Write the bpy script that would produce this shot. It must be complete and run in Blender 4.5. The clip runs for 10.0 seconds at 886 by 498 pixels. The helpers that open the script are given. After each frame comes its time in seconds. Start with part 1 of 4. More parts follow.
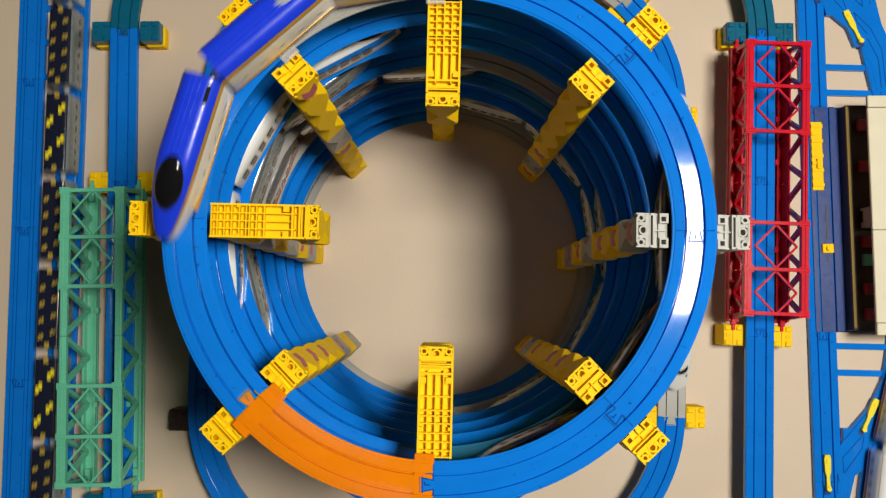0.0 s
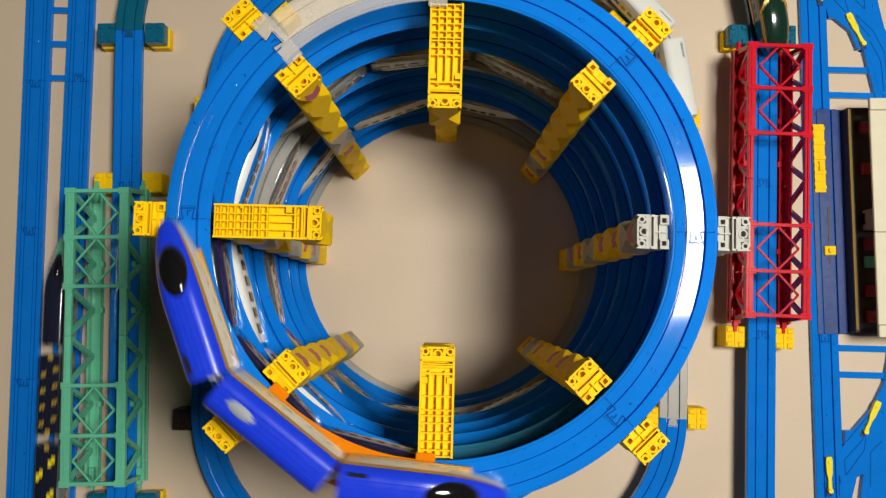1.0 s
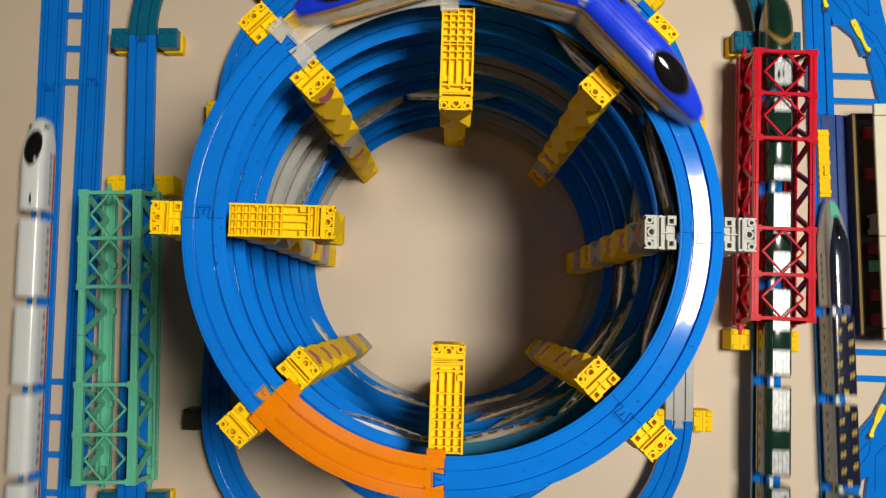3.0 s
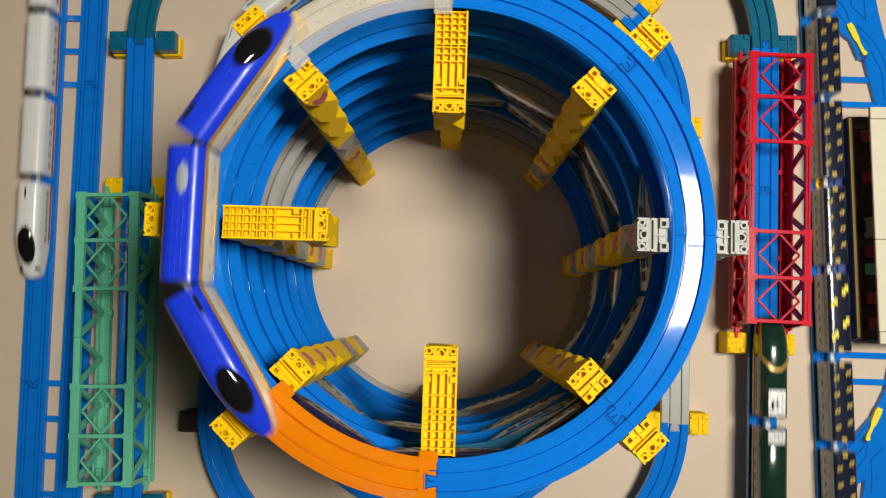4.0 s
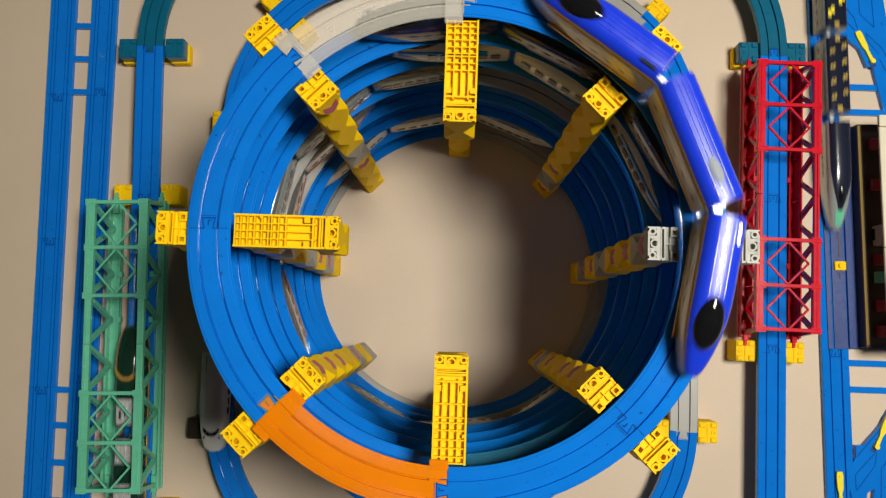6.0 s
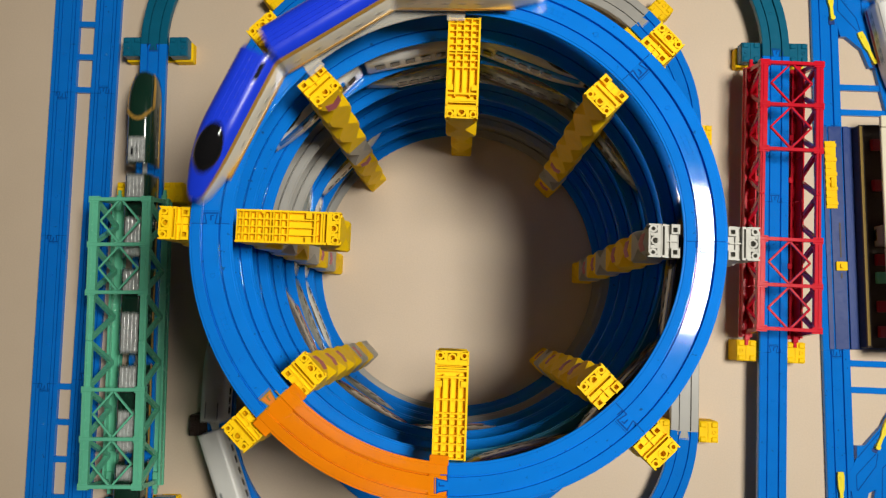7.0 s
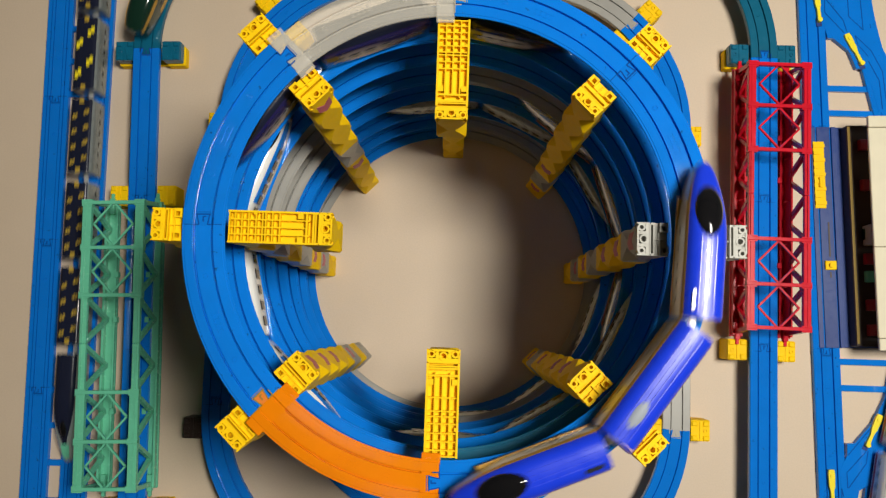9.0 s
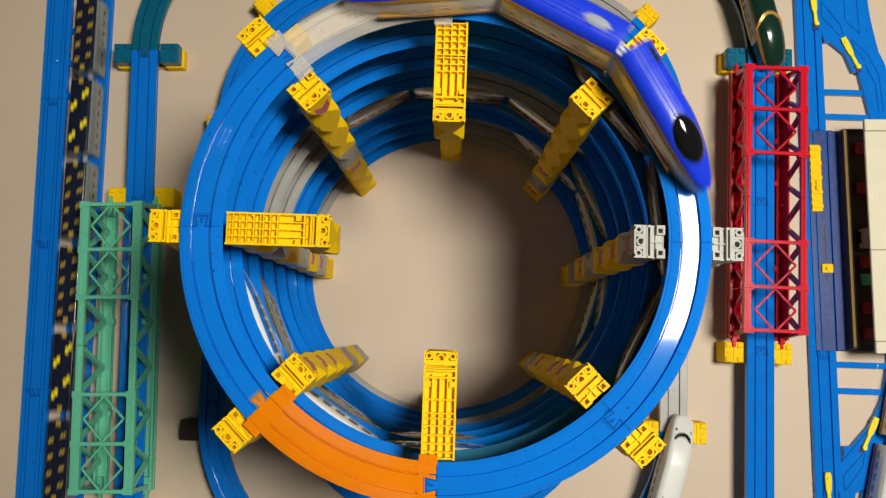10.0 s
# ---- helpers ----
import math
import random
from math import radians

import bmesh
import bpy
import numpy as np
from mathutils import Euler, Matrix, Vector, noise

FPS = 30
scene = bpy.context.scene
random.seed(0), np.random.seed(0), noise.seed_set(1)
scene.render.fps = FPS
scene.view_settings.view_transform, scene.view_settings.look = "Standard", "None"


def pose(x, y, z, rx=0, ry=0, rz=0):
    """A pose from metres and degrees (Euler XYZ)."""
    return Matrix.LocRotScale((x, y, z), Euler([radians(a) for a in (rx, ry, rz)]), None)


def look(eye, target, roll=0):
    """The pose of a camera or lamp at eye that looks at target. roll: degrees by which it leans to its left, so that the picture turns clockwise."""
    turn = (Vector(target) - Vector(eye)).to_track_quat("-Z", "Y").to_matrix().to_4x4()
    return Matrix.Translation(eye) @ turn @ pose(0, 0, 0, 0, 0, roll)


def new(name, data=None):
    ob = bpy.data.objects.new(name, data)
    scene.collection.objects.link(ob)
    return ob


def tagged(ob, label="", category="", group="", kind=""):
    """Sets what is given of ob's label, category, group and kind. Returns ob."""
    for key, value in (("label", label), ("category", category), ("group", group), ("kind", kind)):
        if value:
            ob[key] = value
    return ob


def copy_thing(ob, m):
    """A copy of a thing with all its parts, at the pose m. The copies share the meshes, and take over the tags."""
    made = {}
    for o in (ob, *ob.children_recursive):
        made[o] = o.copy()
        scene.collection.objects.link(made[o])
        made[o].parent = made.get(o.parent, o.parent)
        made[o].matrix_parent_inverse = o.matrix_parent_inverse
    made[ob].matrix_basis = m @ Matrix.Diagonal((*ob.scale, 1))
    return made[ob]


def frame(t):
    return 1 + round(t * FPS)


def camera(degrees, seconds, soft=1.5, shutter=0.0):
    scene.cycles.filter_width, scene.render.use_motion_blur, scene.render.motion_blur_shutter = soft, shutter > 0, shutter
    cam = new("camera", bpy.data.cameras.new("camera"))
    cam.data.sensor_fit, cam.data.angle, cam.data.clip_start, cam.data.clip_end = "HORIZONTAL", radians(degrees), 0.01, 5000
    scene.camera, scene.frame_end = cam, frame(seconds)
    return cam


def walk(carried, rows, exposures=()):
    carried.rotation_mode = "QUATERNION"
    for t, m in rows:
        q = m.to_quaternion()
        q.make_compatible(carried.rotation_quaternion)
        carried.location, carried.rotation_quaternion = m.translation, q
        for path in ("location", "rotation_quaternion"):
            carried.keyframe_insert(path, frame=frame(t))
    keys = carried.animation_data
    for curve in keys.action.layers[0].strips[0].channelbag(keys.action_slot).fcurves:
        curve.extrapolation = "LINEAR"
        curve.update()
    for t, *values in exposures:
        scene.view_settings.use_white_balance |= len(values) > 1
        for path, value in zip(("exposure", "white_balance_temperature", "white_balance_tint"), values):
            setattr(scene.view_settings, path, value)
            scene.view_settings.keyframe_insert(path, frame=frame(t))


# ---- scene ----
cam = camera(57.9, 10.0, soft=1.3, shutter=0.5)
PATH = [
    (0, (0.003, -0.064, 1.135), (0.004, 0.067, -0.861), 1.8),
    (0.5, (0.005, -0.064, 1.138), (-0.001, 0.069, -0.858), -1.1),
    (1, (0.005, -0.065, 1.139), (-0.004, 0.07, -0.857), -2.3),
    (1.5, (0.002, -0.067, 1.14), (-0.009, 0.071, -0.855), -2.8),
    (2, (-0.002, -0.07, 1.142), (-0.016, 0.073, -0.853), -3.8),
    (2.5, (-0.003, -0.072, 1.147), (-0.019, 0.077, -0.847), -4.4),
    (4, (0.007, -0.074, 1.152), (-0.017, 0.088, -0.841), -6.6),
    (4.5, (0.008, -0.074, 1.15), (-0.018, 0.091, -0.843), -7.0),
    (5, (0.008, -0.07, 1.148), (-0.021, 0.096, -0.845), -8.0),
    (5.5, (0.001, -0.07, 1.151), (-0.03, 0.1, -0.841), -8.5),
    (7, (0.003, -0.077, 1.155), (-0.039, 0.104, -0.837), -10.9),
    (7.5, (0.004, -0.079, 1.158), (-0.036, 0.104, -0.834), -10.4),
    (8, (0.008, -0.08, 1.16), (-0.031, 0.106, -0.831), -9.9),
    (8.5, (0.008, -0.081, 1.159), (-0.027, 0.109, -0.832), -8.7),
    (9, (0.007, -0.082, 1.161), (-0.023, 0.111, -0.829), -7.0),
    (9.5, (0.006, -0.084, 1.161), (-0.019, 0.117, -0.829), -5.4),
    (10, (0.007, -0.083, 1.162), (-0.017, 0.118, -0.828), -4.9),
]
walk(cam, [(t, look(eye, target, roll)) for t, eye, target, roll in PATH])

# ---------------------------------------------------------------- light
world = bpy.data.worlds.new("room_light")
scene.world = world
world.use_nodes = True
world.node_tree.nodes["Background"].inputs[0].default_value = (0.9, 0.95, 1.0, 1)
world.node_tree.nodes["Background"].inputs[1].default_value = 0.02
scene.view_settings.exposure = 0.0

lamp_data = bpy.data.lights.new("ceiling_lamp", "AREA")
lamp_data.shape, lamp_data.size, lamp_data.size_y = "RECTANGLE", 0.50, 0.48
lamp_data.energy = 69
lamp_data.color = (1.0, 0.965, 0.86)
lamp = new("ceiling_lamp", lamp_data)
lamp.matrix_world = look((0.810, 0.165, 2.50), (0.810, 0.165, 0), 0)

# ---------------------------------------------------------------- materials


def plastic(name, color, rough=0.35, var=0.12, scale=40.0, bump=0.02, trans=0.0, metal=0.0, coat=0.0, alpha=1.0, specks=0.0, spec=0.5):
    """Moulded plastic with faint mottling, scuffs and hand-worn gloss."""
    m = bpy.data.materials.new(name)
    m.use_nodes = True
    nt = m.node_tree
    b = nt.nodes["Principled BSDF"]
    tc = nt.nodes.new("ShaderNodeTexCoord")
    n1 = nt.nodes.new("ShaderNodeTexNoise")
    n1.inputs["Scale"].default_value, n1.inputs["Detail"].default_value = scale, 5
    n2 = nt.nodes.new("ShaderNodeTexNoise")
    n2.inputs["Scale"].default_value, n2.inputs["Detail"].default_value = scale * 4, 3
    nt.links.new(tc.outputs["Object"], n1.inputs["Vector"])
    nt.links.new(tc.outputs["Object"], n2.inputs["Vector"])
    info = nt.nodes.new("ShaderNodeObjectInfo")
    add = nt.nodes.new("ShaderNodeMath")
    add.operation = "MULTIPLY_ADD"
    add.inputs[1].default_value, add.inputs[2].default_value = 0.35, 0.0
    nt.links.new(info.outputs["Random"], add.inputs[0])
    add2 = nt.nodes.new("ShaderNodeMath")
    nt.links.new(add.outputs[0], add2.inputs[0])
    nt.links.new(n1.outputs["Fac"], add2.inputs[1])
    ramp = nt.nodes.new("ShaderNodeMapRange")
    ramp.inputs["From Min"].default_value, ramp.inputs["From Max"].default_value = 0.3, 1.05
    ramp.inputs["To Min"].default_value, ramp.inputs["To Max"].default_value = 1 - var, 1 + var
    nt.links.new(add2.outputs[0], ramp.inputs["Value"])
    mul = nt.nodes.new("ShaderNodeVectorMath")
    mul.operation = "SCALE"
    mul.inputs[0].default_value = color
    nt.links.new(ramp.outputs[0], mul.inputs["Scale"])
    if specks:
        n3 = nt.nodes.new("ShaderNodeTexNoise")
        n3.inputs["Scale"].default_value, n3.inputs["Detail"].default_value = 190.0, 2
        nt.links.new(tc.outputs["Object"], n3.inputs["Vector"])
        thr = nt.nodes.new("ShaderNodeMapRange")
        thr.inputs["From Min"].default_value, thr.inputs["From Max"].default_value = 0.70, 0.76
        thr.inputs["To Min"].default_value, thr.inputs["To Max"].default_value = 0.0, specks
        nt.links.new(n3.outputs["Fac"], thr.inputs["Value"])
        dirt = nt.nodes.new("ShaderNodeMix")
        dirt.data_type = "RGBA"
        dirt.inputs[7].default_value = (0.01, 0.015, 0.03, 1)
        nt.links.new(thr.outputs[0], dirt.inputs[0])
        nt.links.new(mul.outputs[0], dirt.inputs[6])
        nt.links.new(dirt.outputs[2], b.inputs["Base Color"])
    else:
        nt.links.new(mul.outputs[0], b.inputs["Base Color"])
    rr = nt.nodes.new("ShaderNodeMapRange")
    rr.inputs["From Min"].default_value, rr.inputs["From Max"].default_value = 0.3, 0.7
    rr.inputs["To Min"].default_value, rr.inputs["To Max"].default_value = max(rough - 0.1 * rough, 0.03), rough * 1.2
    nt.links.new(n2.outputs["Fac"], rr.inputs["Value"])
    nt.links.new(rr.outputs[0], b.inputs["Roughness"])
    if bump:
        bp = nt.nodes.new("ShaderNodeBump")
        bp.inputs["Strength"].default_value, bp.inputs["Distance"].default_value = bump, 0.001
        nt.links.new(n1.outputs["Fac"], bp.inputs["Height"])
        nt.links.new(bp.outputs[0], b.inputs["Normal"])
    b.inputs["Metallic"].default_value = metal
    b.inputs["Transmission Weight"].default_value = trans
    b.inputs["Coat Weight"].default_value = coat
    b.inputs["Alpha"].default_value = alpha
    b.inputs["IOR"].default_value = 1.49
    b.inputs["Specular IOR Level"].default_value = spec
    return m


def floor_material():
    m = bpy.data.materials.new("beige_floor")
    m.use_nodes = True
    nt = m.node_tree
    b = nt.nodes["Principled BSDF"]
    tc = nt.nodes.new("ShaderNodeTexCoord")
    big = nt.nodes.new("ShaderNodeTexNoise")
    big.inputs["Scale"].default_value, big.inputs["Detail"].default_value = 5.0, 6
    fine = nt.nodes.new("ShaderNodeTexNoise")
    fine.inputs["Scale"].default_value, fine.inputs["Detail"].default_value = 420.0, 4
    for n in (big, fine):
        nt.links.new(tc.outputs["Object"], n.inputs["Vector"])
    mix = nt.nodes.new("ShaderNodeMix")
    mix.data_type = "RGBA"
    mix.inputs[6].default_value, mix.inputs[7].default_value = (0.55, 0.432, 0.320, 1), (0.65, 0.522, 0.398, 1)
    nt.links.new(big.outputs["Fac"], mix.inputs[0])
    mul = nt.nodes.new("ShaderNodeMapRange")
    mul.inputs["To Min"].default_value, mul.inputs["To Max"].default_value = 0.93, 1.07
    nt.links.new(fine.outputs["Fac"], mul.inputs["Value"])
    sc = nt.nodes.new("ShaderNodeVectorMath")
    sc.operation = "SCALE"
    nt.links.new(mix.outputs[2], sc.inputs[0])
    nt.links.new(mul.outputs[0], sc.inputs["Scale"])
    nt.links.new(sc.outputs[0], b.inputs["Base Color"])
    b.inputs["Roughness"].default_value = 0.55
    bp = nt.nodes.new("ShaderNodeBump")
    bp.inputs["Strength"].default_value, bp.inputs["Distance"].default_value = 0.15, 0.001
    nt.links.new(fine.outputs["Fac"], bp.inputs["Height"])
    nt.links.new(bp.outputs[0], b.inputs["Normal"])
    return m


FLOOR = floor_material()
# Tone of the unseen room shell, set by the bounce light it gives.
WALL = plastic("grey_room_shell", (0.140, 0.132, 0.126), 0.8, 0.06, 6, 0.05)
BLUE = plastic("blue_track_plastic", (0.004, 0.17, 0.66), 0.065, 0.08, 30, 0.0, specks=0.6)
NAVY = plastic("navy_plastic", (0.006, 0.034, 0.19), 0.32, 0.12)
GREY = plastic("grey_track_plastic", (0.30, 0.29, 0.27), 0.35, 0.10)
# Dark blue that stands in for the shade inside joint gaps and wheel grooves.
SEAM = plastic("dark_blue_recess_shade", (0.002, 0.065, 0.32), 0.6, 0.2, spec=0.05)
TEAL = plastic("teal_plastic", (0.005, 0.115, 0.205), 0.22, 0.12, spec=0.3)
YELLOW = plastic("yellow_plastic", (0.92, 0.58, 0.003), 0.55, 0.08, spec=0.14)
PALE = plastic("pale_grey_plastic", (0.40, 0.39, 0.355), 0.5, 0.08)
MIDGREY = plastic("grey_block_plastic", (0.33, 0.31, 0.27), 0.4, 0.1)
ORANGE = plastic("orange_clear_plastic", (0.90, 0.25, 0.003), 0.16, 0.06, 30, 0.0, alpha=0.78, spec=0.3)
CLEAR = plastic("frosted_clear_plastic", (0.78, 0.74, 0.66), 0.3, 0.05, 30, 0.0, alpha=0.29)
RED = plastic("red_plastic", (0.58, 0.008, 0.024), 0.18, 0.12, spec=0.3)
MINT = plastic("mint_green_plastic", (0.13, 0.50, 0.325), 0.24, 0.10, spec=0.35)
BROWN = plastic("dark_brown_plastic", (0.03, 0.014, 0.01), 0.4, 0.2)
CREAM = plastic("cream_plastic", (0.66, 0.60, 0.45), 0.42, 0.06)
OCHRE = plastic("ochre_plastic", (0.30, 0.19, 0.02), 0.45, 0.1)
STICKER = plastic("pink_red_sticker", (0.50, 0.10, 0.14), 0.5, 0.15)
T_BLUE = plastic("deep_blue_paint", (0.011, 0.042, 0.66), 0.27, 0.05, 20, 0.0, coat=0.06, spec=0.35)
T_CREAM = plastic("ivory_paint", (0.80, 0.76, 0.66), 0.2, 0.08, coat=0.3)
T_WHITE = plastic("white_paint", (0.74, 0.74, 0.73), 0.22, 0.05, coat=0.3)
T_GREYWHITE = plastic("pale_grey_paint", (0.66, 0.66, 0.63), 0.36, 0.05, coat=0.08)
GOLD = plastic("gold_stripe", (0.50, 0.28, 0.05), 0.32, 0.15, metal=0.25)
BLACK = plastic("gloss_black", (0.006, 0.006, 0.007), 0.08, 0.05, 20, 0.0, coat=0.5)
DARKWIN = plastic("dark_window", (0.015, 0.017, 0.02), 0.15, 0.1)
T_GREEN = plastic("dark_green_paint", (0.007, 0.030, 0.019), 0.16, 0.08, 20, 0.0, coat=0.5)
PANEL = plastic("bright_silver_panel", (0.60, 0.61, 0.61), 0.26, 0.08, metal=0.45)
SILVER = plastic("silver_panel", (0.55, 0.56, 0.56), 0.3, 0.08, metal=0.35)
T_NAVY = plastic("black_navy_paint", (0.011, 0.014, 0.032), 0.16, 0.1, coat=0.3)
T_YELLOW = plastic("yellow_square_print", (0.86, 0.70, 0.015), 0.35, 0.06)
T_OCHRE = plastic("dull_yellow_print", (0.46, 0.31, 0.03), 0.4, 0.1)
T_GREYSIDE = plastic("grey_metal_side", (0.26, 0.29, 0.29), 0.28, 0.1, metal=0.3)
T_NIGHT = plastic("night_blue_paint", (0.012, 0.010, 0.075), 0.12, 0.05, 20, 0.0, coat=0.5)
T_PLATE = plastic("dull_grey_plate", (0.30, 0.33, 0.38), 0.5, 0.08, spec=0.2)
T_RED = plastic("crimson_stripe", (0.30, 0.012, 0.03), 0.3, 0.1)
T_MAROON = plastic("maroon_stripe", (0.22, 0.03, 0.02), 0.3, 0.1)
T_TIP = plastic("pale_silver_paint", (0.46, 0.52, 0.51), 0.16, 0.08, metal=0.45)
LEMON = plastic("lemon_yellow_plastic", (0.86, 0.70, 0.015), 0.35, 0.06)
SEA = plastic("sea_blue_track_plastic", (0.008, 0.13, 0.25), 0.2, 0.08)
T_STEEL = plastic("bright_steel_paint", (0.42, 0.43, 0.45), 0.2, 0.08, metal=0.85)
COUPLER = plastic("dark_coupler", (0.03, 0.03, 0.035), 0.45, 0.1)

# ---------------------------------------------------------------- mesh helpers


def link_bm(name, bm, mat, smooth=None):
    me = bpy.data.meshes.new(name)
    bmesh.ops.recalc_face_normals(bm, faces=bm.faces)
    bm.to_mesh(me)
    bm.free()
    me.materials.append(mat)
    if smooth is not None:
        me.polygons.foreach_set("use_smooth", [True] * len(me.polygons))
        me.set_sharp_from_angle(angle=radians(smooth))
    return me


def part(name, bm, mat, parent=None, label="", m=None, smooth=None):
    """ONE mesh object, under parent, from a bmesh or from a mesh that it shares."""
    me = bm if isinstance(bm, bpy.types.Mesh) else link_bm(name, bm, mat, smooth)
    ob = new(name, me)
    if parent:
        ob.parent = parent
    if m is not None:
        ob.matrix_local = m
    if label:
        tagged(ob, label)
    return ob


def thing(name, label, category, group="", m=None, kind=""):
    ob = new(name)
    ob.empty_display_size = 0.02
    if m is not None:
        ob.matrix_world = m
    return tagged(ob, label, category, group, kind)


def box(bm, x0, x1, y0, y1, z0, z1, bev=0.0, m=None):
    r = bmesh.ops.create_cube(bm, size=1.0)
    vs = r["verts"]
    for v in vs:
        v.co = Vector(((x0 + x1) / 2 + v.co.x * (x1 - x0), (y0 + y1) / 2 + v.co.y * (y1 - y0), (z0 + z1) / 2 + v.co.z * (z1 - z0)))
    if bev:
        es = list({e for v in vs for e in v.link_edges})
        out = bmesh.ops.bevel(bm, geom=es, offset=bev, segments=1, affect="EDGES")
        vs = list({v for f in out["faces"] for v in f.verts} | {v for v in vs if v.is_valid})
    if m is not None:
        bmesh.ops.transform(bm, matrix=m, verts=vs)
    return bm


def boxes(*rows, bev=0.0):
    bm = bmesh.new()
    for r in rows:
        box(bm, *r, bev=bev)
    return bm


def beam(bm, a, b, w, h, up=(0, 0, 1)):
    """A square bar from a to b; w across, h along up."""
    a, b = Vector(a), Vector(b)
    d = (b - a).normalized()
    side = d.cross(Vector(up))
    if side.length < 1e-4:
        side = d.cross(Vector((1, 0, 0)))
    side.normalize()
    top = side.cross(d).normalized()
    vs = []
    for p in (a, b):
        for i, j in ((-1, -1), (1, -1), (1, 1), (-1, 1)):
            vs.append(bm.verts.new(p + side * (i * w / 2) + top * (j * h / 2)))
    for f in ((0, 1, 2, 3), (7, 6, 5, 4), (0, 4, 5, 1), (1, 5, 6, 2), (2, 6, 7, 3), (3, 7, 4, 0)):
        bm.faces.new([vs[i] for i in f])


def prism(bm, pts, z0, z1):
    lo = [bm.verts.new((x, y, z0)) for x, y in pts]
    hi = [bm.verts.new((x, y, z1)) for x, y in pts]
    bm.faces.new(lo[::-1])
    bm.faces.new(hi)
    n = len(pts)
    for i in range(n):
        bm.faces.new((lo[i], lo[(i + 1) % n], hi[(i + 1) % n], hi[i]))


def disc(bm, x, y, r, z0, z1, n=12):
    prism(bm, [(x + r * math.cos(2 * math.pi * i / n), y + r * math.sin(2 * math.pi * i / n)) for i in range(n)], z0, z1)


def tube(bm, x, y, ro, ri, z0, z1, n=12):
    ring = []
    for r, z in ((ri, z0), (ro, z0), (ro, z1), (ri, z1)):
        ring.append([bm.verts.new((x + r * math.cos(2 * math.pi * i / n), y + r * math.sin(2 * math.pi * i / n), z)) for i in range(n)])
    for k in range(4):
        a, b = ring[k], ring[(k + 1) % 4]
        for i in range(n):
            bm.faces.new((a[i], a[(i + 1) % n], b[(i + 1) % n], b[i]))


def loft(bm, rows, cap=True, closed=True):
    vr = [[bm.verts.new(p) for p in row] for row in rows]
    n = len(vr[0])
    for a, b in zip(vr, vr[1:]):
        for i in range(n if closed else n - 1):
            bm.faces.new((a[i], a[(i + 1) % n], b[(i + 1) % n], b[i]))
    if cap:
        bm.faces.new(vr[0][::-1])
        bm.faces.new(vr[-1])


# ---------------------------------------------------------------- lines in the plan


class Line:
    """A way in the plan through points (x, y, z), walked by its length."""

    def __init__(self, pts, closed=False):
        p = np.array(pts, float)
        if closed:
            p = np.vstack([p, p[:1]])
        self.p, self.closed = p, closed
        self.s = np.concatenate([[0], np.cumsum(np.linalg.norm(np.diff(p, axis=0), axis=1))])
        self.length = float(self.s[-1])

    def at(self, s):
        if self.closed:
            s = s % self.length
        return Vector([float(np.interp(s, self.s, self.p[:, i])) for i in range(3)])

    def near(self, x, y):
        """The length along the line at which it passes nearest to (x, y)."""
        ss = np.linspace(0, self.length, 4000)
        q = np.array([self.at(s)[:2] for s in ss])
        return float(ss[int(np.argmin(((q - (x, y)) ** 2).sum(1)))])


def rounded(corners, closed=True):
    """Corners (x, y, z, radius) joined by straights and arcs."""
    out, n = [], len(corners)
    for i, (x, y, z, r) in enumerate(corners):
        c = Vector((x, y))
        if (not closed and i in (0, n - 1)) or r == 0:
            out.append((x, y, z))
            continue
        a, b = Vector(corners[i - 1][:2]), Vector(corners[(i + 1) % n][:2])
        u, v = (a - c).normalized(), (b - c).normalized()
        half = u.angle(v) / 2
        d = r / math.tan(half)
        mid = c + (u + v).normalized() * (r / math.sin(half))
        p, q = c + u * d - mid, c + v * d - mid
        a0 = math.atan2(p.y, p.x)
        turn = (math.atan2(q.y, q.x) - a0 + math.pi) % (2 * math.pi) - math.pi
        k = max(4, int(abs(turn) * 10))
        for j in range(k + 1):
            w = a0 + turn * j / k
            out.append((mid.x + r * math.cos(w), mid.y + r * math.sin(w), z))
    return out


# ---------------------------------------------------------------- track

HALF = [(0.0172, 0.0), (0.0190, 0.0060), (0.0188, 0.0065), (0.0184, 0.0068), (0.0170, 0.0069), (0.0165, 0.0074), (0.0091, 0.0082), (0.0087, 0.0080), (0.0086, 0.0046), (0.0070, 0.0046), (0.0068, 0.0073)]
HALF_FLAT = [(0.0190, 0.0), (0.0190, 0.0072), (0.0182, 0.0080), (0.0088, 0.0080), (0.0086, 0.0046), (0.0070, 0.0046), (0.0068, 0.0073)]
STRAIGHT = HALF_FLAT + [(-u, v) for u, v in HALF_FLAT[::-1]]
PROFILE = HALF + [(-u, v) for u, v in HALF[::-1]]
DOUBLE = [(0.0190, 0.0), (0.0190, 0.0066), (0.0184, 0.0072), (0.0130, 0.0072), (0.0128, 0.0040), (0.0118, 0.0040), (0.0116, 0.0076), (0.0080, 0.0076),
          (0.0078, 0.0042), (0.0070, 0.0042), (0.0068, 0.0072)]
FLATPROFILE = DOUBLE + [(-u, v) for u, v in DOUBLE[::-1]]


def sweep(bm, line, s0, s1, step=0.012, prof=PROFILE):
    k = max(1, int(math.ceil((s1 - s0) / step)))
    rows = []
    for i in range(k + 1):
        s = s0 + (s1 - s0) * i / k
        p, d = line.at(s), line.at(s + 0.002) - line.at(s - 0.002)
        if not line.closed:
            d = line.at(min(s + 0.002, line.length)) - line.at(max(s - 0.002, 0))
        side = Vector((-d.y, d.x, 0)).normalized()
        rows.append([p + side * u + Vector((0, 0, v)) for u, v in prof])
    loft(bm, rows)


